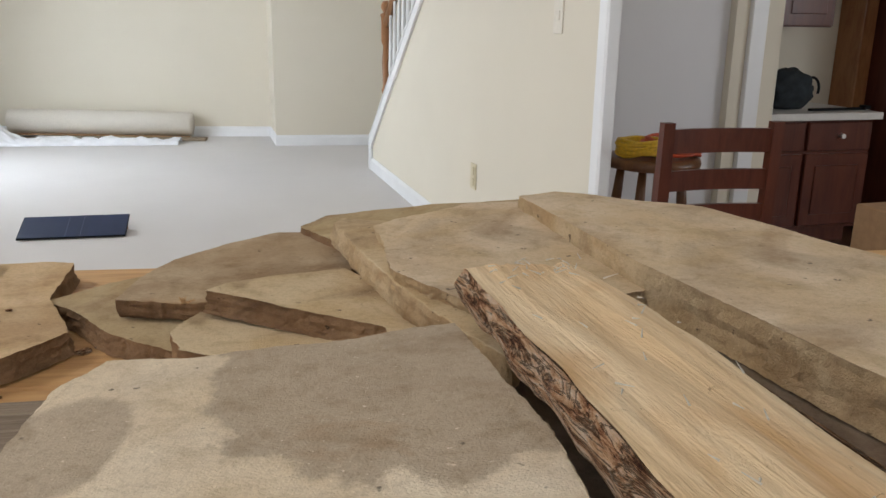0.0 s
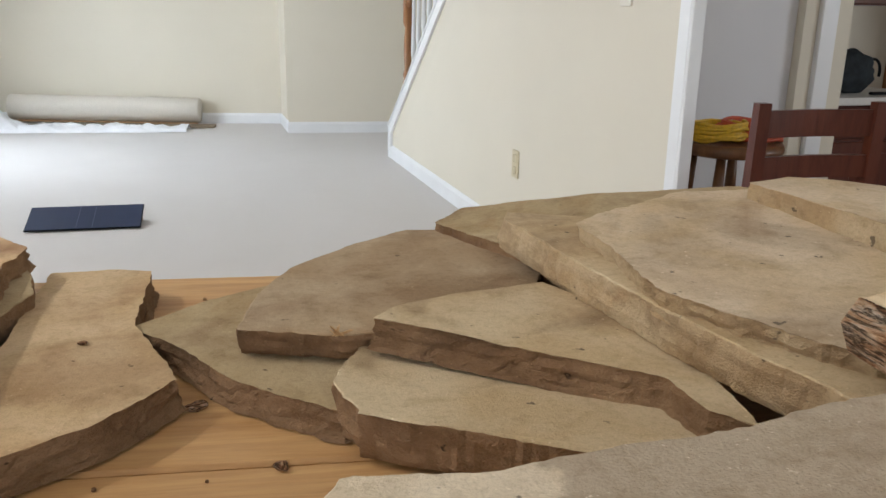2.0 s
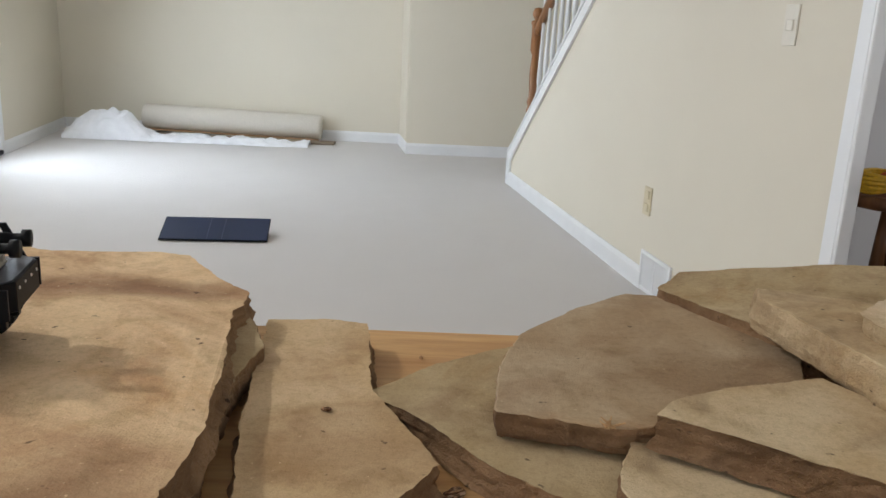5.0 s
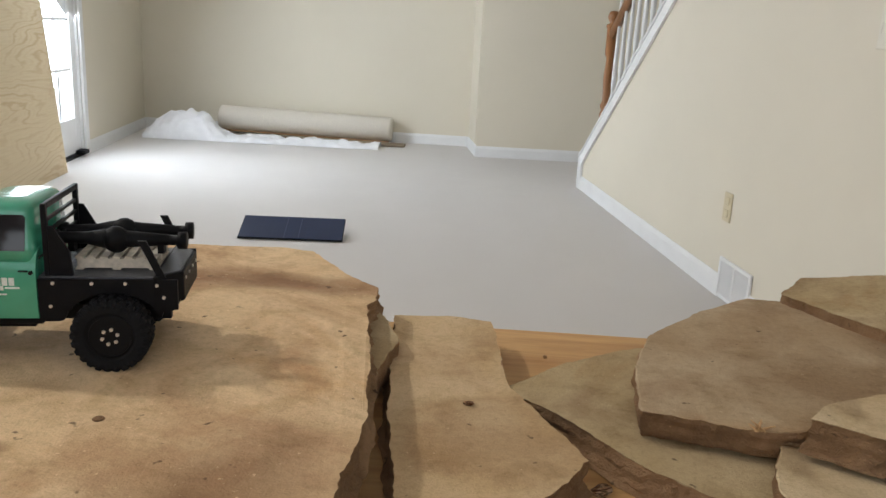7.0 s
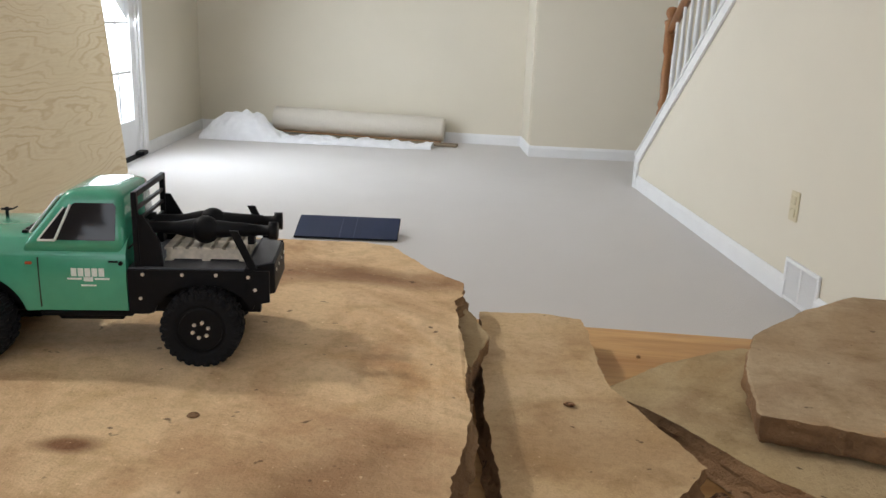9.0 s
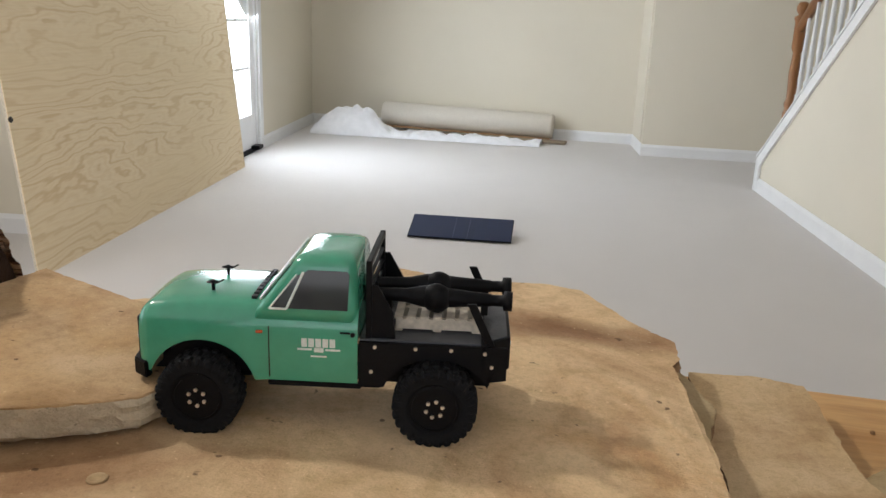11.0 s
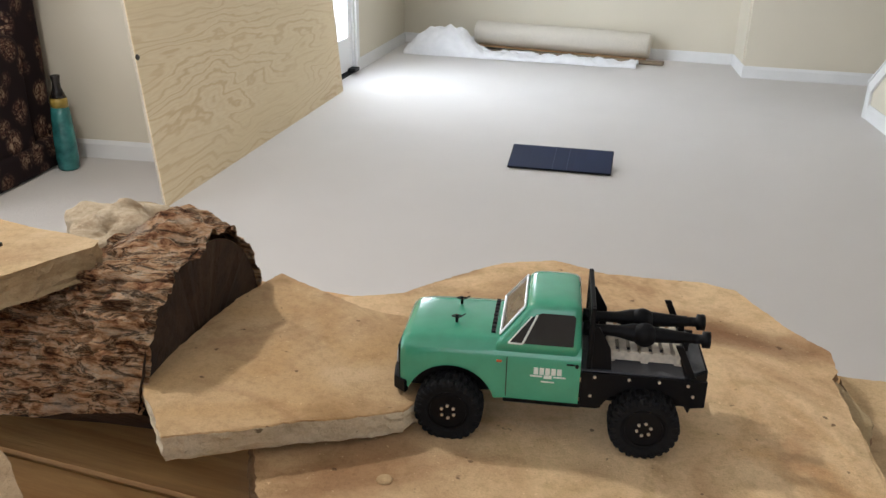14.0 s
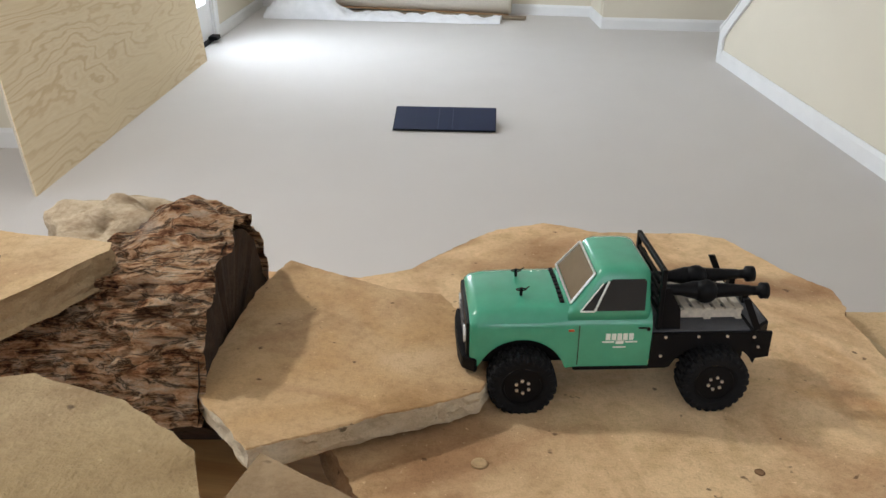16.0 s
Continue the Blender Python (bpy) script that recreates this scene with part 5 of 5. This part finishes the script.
lower = part("body", bm, M_GREENPAINT, truck, "glossy seafoam green body", True)
lower.data.set_sharp_from_angle(angle=radians(42))
for s in (1, -1):
    bm = bmesh.new()
    extrude_profile(bm, [(ARCH_X + 0.0292 * math.cos(math.pi * k / 16), max(0.010, 0.0290 * math.sin(math.pi * k / 16))) for k in range(17)] + [(0.036, 0.036), (0.098, 0.036)][::-1], "y", s * 0.020, s * 0.0325)
    part("inner_fender", bm, M_BLACK, lower, "black inner fender")

# cab: rounded sections stacked in height
CB, CT = 0.0490, 0.0735
hw = lambda z: 0.0362 - (z - 0.0455) * 0.19
fx = lambda z: 0.0392 - (z - 0.0455) * 0.78
bx = lambda z: -0.0222 + (z - 0.0455) * 0.06
bm = bmesh.new()
rings = []
for z, inset in ((0.0440, 0.0), (0.0520, 0.0), (0.0600, 0.0), (0.0680, 0.0), (0.0735, 0.0), (0.0760, 0.0007), (0.0778, 0.0022), (0.0791, 0.0048), (0.0799, 0.0085), (0.0803, 0.0125), (0.0804, 0.0150)):
    zz = min(z, 0.0745)
    x0, x1, w = bx(zz) + inset * 0.7, fx(zz) - inset * 1.1, hw(zz) - inset
    r = min(0.0055 + inset * 0.4, w * 0.7, (x1 - x0) * 0.42)
    ring = []
    for cx, cy, a0 in ((x1 - r, w - r, 0), (x0 + r, w - r, 90), (x0 + r, -w + r, 180), (x1 - r, -w + r, 270)):
        for k in range(5):
            a = radians(a0 + 22.5 * k)
            ring.append(bm.verts.new((cx + r * math.cos(a), cy + r * math.sin(a), z)))
    rings.append(ring)
for a, b in zip(rings, rings[1:]):
    for k in range(20):
        bm.faces.new((a[k], a[(k + 1) % 20], b[(k + 1) % 20], b[k]))
bm.faces.new(rings[-1])
bm.faces.new(list(reversed(rings[0])))
bmesh.ops.recalc_face_normals(bm, faces=bm.faces[:])
cabin = part("cab", bm, M_GREENPAINT, truck, "glossy seafoam green cab", True)


def cab_point(u, w, side):
    """u: 0 rear to 1 front, w: 0 belt to 1 roof, on the cab's side face."""
    z = CB + (CT - CB) * w
    return Vector((bx(z) + (fx(z) - bx(z)) * u, side * hw(z), z))


def plate(name, pts, out, material, parent, label="", t=0.0007):
    bm = bmesh.new()
    va = [bm.verts.new(Vector(p) + out * t) for p in pts]
    vb = [bm.verts.new(Vector(p) - out * t) for p in pts]
    bm.faces.new(va)
    bm.faces.new(list(reversed(vb)))
    for i in range(len(pts)):
        bm.faces.new((va[i], vb[i], vb[(i + 1) % len(pts)], va[(i + 1) % len(pts)]))
    bmesh.ops.recalc_face_normals(bm, faces=bm.faces[:])
    return part(name, bm, material, parent, label)


for side in (1, -1):
    out = Vector((0, side, 0.2)).normalized()
    pts = [cab_point(0.10, 0.06, side), cab_point(0.69, 0.06, side), cab_point(0.735, 0.88, side), cab_point(0.70, 0.95, side), cab_point(0.14, 0.95, side), cab_point(0.10, 0.88, side)]
    win = plate("side_window", pts, out, M_DARKGLASS, cabin, "dark smoked side window", 0.0009)
    pts = [cab_point(0.715, 0.06, side), cab_point(0.865, 0.06, side), cab_point(0.815, 0.80, side), cab_point(0.76, 0.86, side)]
    plate("vent_window", pts, out, M_DARKGLASS, cabin, "", 0.0009)
    bm = bmesh.new()
    rod(bm, cab_point(0.70, 0.06, side) + out * 0.0008, cab_point(0.748, 0.90, side) + out * 0.0008, 0.0008, 8)
    rod(bm, cab_point(0.70, 0.05, side) + out * 0.0008, cab_point(0.87, 0.05, side) + out * 0.0008, 0.0007, 8)
    rod(bm, cab_point(0.87, 0.05, side) + out * 0.0008, cab_point(0.818, 0.84, side) + out * 0.0008, 0.0005, 8)
    part("window_strip", bm, M_WHITEP, cabin, "pale window division")
    # door seam, handle, marker, print
    bm = bmesh.new()
    box(bm, 0.0278, 0.0284, side * 0.0360, side * 0.0387, 0.010, 0.0405)
    part("door_gap", bm, M_DGLAZE, lower, "dark door seam")
    bm = bmesh.new()
    rod(bm, (-0.0125, side * 0.0388, 0.0385), (-0.0180, side * 0.0388, 0.0385), 0.0006, 8)
    rod(bm, (-0.0195, side * 0.037, 0.0375), (-0.0195, side * 0.0393, 0.0375), 0.0013, 10)
    part("door_handle", bm, M_BLACK, lower, "small black door handle")
    bm = bmesh.new()
    box(bm, 0.0315, 0.0355, side * 0.0368, side * 0.0391, 0.0362, 0.0378, 0.0004)
    part("side_marker", bm, M_AMBER, lower, "red and chrome side badge")
    # door print reduced to plain shapes
    def mark(items, nm="door_print"):
        bm = bmesh.new()
        for x0, x1, z0, z1 in items:
            box(bm, x0, x1, side * 0.0370, side * 0.0388, z0, z1)
        return part(nm, bm, M_WHITEP, lower, "white printed bars")
    for k in range(5):
        x0 = 0.0095 - k * 0.0040
        mark([(x0 - 0.0031, x0, 0.0292, 0.0342)])
    mark([(0.0035, 0.0118, 0.0272, 0.0283)])
    mark([(-0.0125, -0.0040, 0.0272, 0.0283)])
    mark([(-0.0030, 0.0024, 0.0262, 0.0288)])
    mark([(-0.0048, 0.0042, 0.0232, 0.0241)])

# windscreen and rear window
def screen(x0, z0, w0, x1, z1, w1, out, material, label):
    return plate("windscreen", [(x0, -w0, z0), (x0, w0, z0), (x1, w1, z1), (x1, -w1, z1)], out, material, cabin, label, 0.0009)


screen(fx(0.0545), 0.0545, 0.0288, fx(0.0728), 0.0728, 0.0255, Vector((0.85, 0, 0.52)), M_CLEARWIN, "tan-tinted windscreen")
bm = bmesh.new()
for a, b in (((fx(0.0535), -0.0302, 0.0535), (fx(0.0738), -0.0266, 0.0738)), ((fx(0.0535), 0.0302, 0.0535), (fx(0.0738), 0.0266, 0.0738)), ((fx(0.0738), -0.0266, 0.0738), (fx(0.0738), 0.0266, 0.0738)), ((fx(0.0535), -0.0302, 0.0535), (fx(0.0535), 0.0302, 0.0535))):
    rod(bm, Vector(a) + Vector((0.001, 0, 0.0006)), Vector(b) + Vector((0.001, 0, 0.0006)), 0.0009, 8)
part("windscreen_trim", bm, M_STEEL, cabin, "chrome windscreen trim")
bm = bmesh.new()
for k in range(9):
    y = -0.024 + k * 0.006
    box(bm, 0.0375, 0.0405, y - 0.0022, y + 0.0022, 0.0520, 0.0541 - 0.9 * y * y)
part("cowl_grille", bm, M_BLACK, lower, "black cowl vent")
for y in (-0.015, 0.015):
    bm = bmesh.new()
    rod(bm, (0.066, y, 0.0515), (0.066, y, 0.0585), 0.0011, 8)
    prev = None
    for k in range(13):
        a = 2 * math.pi * k / 12
        p = Vector((0.066 + 0.0035 * math.cos(a), y + 0.0016 * math.sin(a), 0.0572))
        if prev:
            rod(bm, prev, p, 0.0005, 6)
        prev = p
    rod(bm, (0.0625, y - 0.001, 0.0572), (0.060, y - 0.002, 0.0585), 0.0005, 6)
    part("body_clip", bm, M_BLACK, lower, "black wire body clip")
bm = bmesh.new()
box(bm, 0.1000, 0.1052, -0.0338, 0.0338, 0.0145, 0.0415, 0.0015, 2)
grille = part("grille", bm, M_BLACK, truck, "black grille")
for y in (-0.024, 0.024):
    bm = bmesh.new()
    rod(bm, (0.1035, y, 0.028), (0.1066, y, 0.028), 0.0060, 20)
    part("headlight", bm, M_LAMP, grille, "clear round headlight", True)
for k in range(4):
    part("grille_bar", boxes((0.1050, 0.1062, -0.016, 0.016, 0.0205 + k * 0.004, 0.0218 + k * 0.004)), M_DECK, grille)
bm = bmesh.new()
extrude_profile(bm, [(0.099, -0.041), (0.108, -0.034), (0.110, -0.02), (0.110, 0.02), (0.108, 0.034), (0.099, 0.041), (0.097, 0.036), (0.104, 0.02), (0.104, -0.02), (0.097, -0.036)], "z", 0.006, 0.016)
bmesh.ops.bevel(bm, geom=bm.edges[:], offset=0.0007, segments=2, affect="EDGES")
part("front_bumper", bm, M_BLACK, truck, "black front bumper")

# chassis, axles, links
bm = bmesh.new()
for y in (-0.014, 0.014):
    box(bm, -0.098, 0.096, y - 0.003, y + 0.003, 0.000, 0.010, 0.0006)
for x in (-0.08, -0.02, 0.03, 0.085):
    box(bm, x - 0.004, x + 0.004, -0.014, 0.014, 0.001, 0.008)
box(bm, -0.012, 0.030, -0.012, 0.012, -0.008, 0.004, 0.002)
part("chassis", bm, M_BLACK, truck, "black chassis rails")
for y in (-0.0335, 0.0335):
    part("rock_slider", boxes((-0.024, 0.030, y - 0.002, y + 0.002, 0.003, 0.0068), bevel=0.0008), M_BLACK, truck)
for x in (0.067, -0.067):
    bm = bmesh.new()
    rod(bm, (x, -0.034, 0), (x, 0.034, 0), 0.0042, 12)
    bmesh.ops.create_uvsphere(bm, u_segments=14, v_segments=10, radius=0.0095, matrix=Matrix.Translation((x, -0.006, 0.0)))
    part("axle", bm, M_BLACK, truck, "black solid axle", True)
    for y in (-0.019, 0.019):
        bm = bmesh.new()
        rod(bm, (x, y, 0.002), (x * 0.18, y * 0.7, 0.001), 0.0016, 8)
        part("link", bm, M_BLACK, truck)
        bm = bmesh.new()
        rod(bm, (x * 0.98, y * 1.05, 0.004), (x * 0.88, y * 0.95, 0.033), 0.0034, 10)
        part("shock", bm, M_BLACK, truck)


# wheels
def tyre_mesh():
    """One moulded ring: carcass with three rows of staggered tread blocks and shoulder lugs."""
    bm = bmesh.new()
    prof = [(0.0150, -0.0085, 0), (0.0172, -0.0104, 0), (0.0200, -0.0108, 0), (0.0222, -0.0108, 3), (0.0240, -0.0100, 3), (0.0246, -0.0092, 1), (0.0248, -0.0052, 1), (0.0248, -0.0044, 0), (0.0249, -0.0036, 2), (0.0249, 0.0036, 2), (0.0248, 0.0044, 0), (0.0248, 0.0052, 1), (0.0246, 0.0092, 1), (0.0240, 0.0100, 3), (0.0222, 0.0108, 3), (0.0200, 0.0108, 0), (0.0172, 0.0104, 0), (0.0150, 0.0085, 0)]
    n = 26 * 6
    rings = []
    for i in range(n):
        a, k = 2 * math.pi * i / n, i % 6
        on = {0: False, 1: k < 4, 2: k in (3, 4, 5, 0), 3: k in (1, 2)}
        row = []
        for r, y, kind in prof:
            rr = r + (0.0014 if on[kind] and kind < 3 else 0.0004 if on[kind] else 0.0)
            yy = y * (1.07 if on[kind] and kind == 3 else 1.0)
            row.append(bm.verts.new((rr * math.cos(a), yy, rr * math.sin(a))))
        rings.append(row)
    for i in range(n):
        a, b = rings[i], rings[(i + 1) % n]
        for k in range(len(prof) - 1):
            bm.faces.new((a[k], b[k], b[k + 1], a[k + 1]))
    return bm


def rim_mesh():
    bm = bmesh.new()
    lathe(bm, [(0.0153, 0.009), (0.0155, 0.0095), (0.0140, 0.0098), (0.0130, 0.006), (0.0075, 0.0058), (0.0068, 0.0078), (0.003, 0.0080), (0.0005, 0.0078)], 32, Matrix.Rotation(radians(-90), 4, "X"))
    for i in range(10):
        m = Matrix.Rotation(2 * math.pi * i / 10, 4, "Y")
        box(bm, 0.0095, 0.0118, 0.0058, 0.0068, -0.0012, 0.0012, m=m)
    return bm


tyre0 = rim0 = nut0 = None
for x in (0.067, -0.067):
    for s in (1, -1):
        m = pose(x, s * 0.0415, 0, 0, 0, 0 if s > 0 else 180) @ pose(0, 0, 0, 0, 17 * (1 + (x > 0)), 0) @ Matrix.Scale(0.92, 4)
        if tyre0 is None:
            tyre0 = part("wheel", tyre_mesh(), M_TYRE, truck, "black knobbly tyre")
            rim0 = part("rim", rim_mesh(), M_BLACK, tyre0, "black steel-style rim")
            bm = bmesh.new()
            bmesh.ops.create_cone(bm, cap_ends=True, segments=6, radius1=0.0015, radius2=0.0013, depth=0.0026, matrix=Matrix.Rotation(radians(-90), 4, "X"))
            nut0 = part("wheel_nut", bm, M_STEEL, tyre0, "bright wheel nut")
            nut0.matrix_basis = pose(0.0052, 0.0088, 0)
            for k in range(1, 6):
                a = math.pi * k / 3
                again(nut0, pose(0.0052 * math.cos(a), 0.0088, 0.0052 * math.sin(a)))
            tyre0.matrix_basis = m
        else:
            w = again(tyre0, m)
            w["label"] = "black knobbly tyre"
            again(rim0, Matrix.Identity(4), w)
            for k in range(6):
                a = math.pi * k / 3
                again(nut0, pose(0.0052 * math.cos(a), 0.0088, 0.0052 * math.sin(a)), w)

# flatbed
BX0, BX1, BZ = -0.1065, -0.0230, 0.0345
bed = part("flatbed", boxes((BX0 + 0.012, BX1, -0.036, 0.036, BZ - 0.003, BZ)), M_DECK, truck, "grey chequer-plate deck")
for s in (1, -1):
    bm = bmesh.new()
    pr = [(BX1, BZ - 0.001), (BX1, 0.006), (-0.034, 0.006)] + [(x, z) for x, z in [(-0.067 + 0.031 * math.cos(radians(a)), 0.031 * math.sin(radians(a)) * 0.80) for a in range(16, 165, 12)]] + [(-0.100, 0.020), (BX0 + 0.012, 0.012), (BX0, 0.014), (BX0, BZ - 0.001)]
    extrude_profile(bm, pr, "y", s * 0.0362, s * 0.0385)
    part("bed_side", bm, M_BLACK, bed, "black bed side panel")
bm = bmesh.new()
extrude_profile(bm, [(BX0 + 0.012, -0.0385), (BX0 - 0.002, -0.026), (BX0 - 0.002, 0.026), (BX0 + 0.012, 0.0385), (BX0 + 0.015, 0.0385), (BX0 + 0.015, -0.0385)], "z", 0.016, BZ + 0.0008)
bmesh.ops.bevel(bm, geom=bm.edges[:], offset=0.0006, segments=1, affect="EDGES")
part("tail_box", bm, M_BLACK, bed, "black chamfered tail panel")
bm = bmesh.new()
extrude_profile(bm, [(BX0 + 0.013, -0.036), (BX0, -0.025), (BX0, 0.025), (BX0 + 0.013, 0.036)], "z", BZ + 0.0009, BZ + 0.0016)
part("tail_plate", bm, M_DECK, bed, "grey chequer tail plate")
screw = None
for x, y, z in [(-0.032, 0.0388, 0.031), (-0.055, 0.0388, 0.031), (-0.075, 0.0388, 0.031), (-0.094, 0.0388, 0.030), (-0.030, 0.0388, 0.016), (-0.098, 0.0388, 0.022)]:
    for s in (1, -1):
        if screw is None:
            bm = bmesh.new()
            rod(bm, (0, -0.0004, 0), (0, 0.0006, 0), 0.0011, 10)
            screw = part("screw", bm, M_STEEL, bed, "small steel screw")
            screw.matrix_basis = pose(x, s * y, z)
        else:
            again(screw, pose(x, s * y, z))
for y in (-0.02, -0.007, 0.007, 0.02):
    again(screw, pose(BX0 - 0.002, y, 0.030, 0, 0, 90))
# headache rack
rack = part("headache_rack", boxes((-0.0295, -0.0262, -0.0345, -0.0305, 0.034, 0.0800), (-0.0295, -0.0262, 0.0305, 0.0345, 0.034, 0.0800), (-0.0295, -0.0262, -0.0305, 0.0305, 0.0763, 0.0800), bevel=0.0005), M_BLACK, truck, "black headache rack")
for k in range(4):
    z = 0.046 + k * 0.0077
    part("rack_bar", boxes((-0.0288, -0.027, -0.0305, 0.0305, z - 0.001, z + 0.001)), M_BLACK, rack)
for s in (1, -1):
    bm = bmesh.new()
    extrude_profile(bm, [(-0.0296, BZ), (-0.0296, 0.066), (-0.0325, 0.066), (-0.0415, 0.050), (-0.0430, BZ)], "y", s * 0.0318, s * 0.0338)
    part("rack_brace", bm, M_BLACK, rack)
    bm = bmesh.new()
    pr = [(-0.094, BZ), (-0.099, BZ), (-0.088, 0.058), (-0.083, 0.058)]
    extrude_profile(bm, pr, "y", s * 0.0345, s * 0.0365)
    part("bed_stake", bm, M_BLACK, bed)

# cargo: pallet and spare axles on the deck
TM = truck.matrix_basis
pallet = base("toy_pallet", TM @ pose(-0.066, 0, BZ + 0.0004), "pale miniature wooden pallet on the truck bed", "pallet")
for k in range(3):
    y = -0.019 + k * 0.019
    part("runner", boxes((-0.024, 0.024, y - 0.002, y + 0.002, 0.0012, 0.0072)), M_PALLET, pallet)
for k in range(7):
    x = -0.0225 + k * 0.0075
    part("deck_slat", boxes((x - 0.0024, x + 0.0024, -0.0215, 0.0215, 0.0072, 0.0086)), M_PALLET, pallet)
for k in range(3):
    x = -0.0225 + k * 0.0225
    part("base_slat", boxes((x - 0.0024, x + 0.0024, -0.0215, 0.0215, 0.0, 0.0012)), M_PALLET, pallet)
for k, (y, z, turn) in enumerate(((-0.011, 0.0187, 2), (0.012, 0.0187, -3))):
    ax = base("spare_axle", TM @ pose(-0.063, y, BZ + z, 0, 0, turn), "black spare axle lying on the toy pallet", "axle", "spare axles on the pallet")
    bm = bmesh.new()
    lathe(bm, [(0.0058, -0.046), (0.0058, -0.041), (0.0034, -0.0405), (0.0034, -0.034), (0.0038, -0.0335), (0.0050, -0.016), (0.0066, 0.002), (0.0064, 0.006), (0.0042, 0.016), (0.0036, 0.034), (0.0052, 0.0345), (0.0052, 0.040)], 14, Matrix.Rotation(radians(90), 4, "Y"))
    part("tube", bm, M_BLACK, ax, "", True)
    bm = bmesh.new()
    bmesh.ops.create_uvsphere(bm, u_segments=16, v_segments=10, radius=0.0088, matrix=Matrix.Translation((-0.002, 0.002, 0.0)) @ Matrix.Diagonal((1.0, 0.8, 1.0, 1.0)))
    part("diff_case", bm, M_BLACK, ax, "", True)
    for x in (-0.030, 0.026):
        part("link_mount", boxes((x - 0.002, x + 0.002, -0.003, 0.003, -0.0085, -0.002)), M_BLACK, ax)
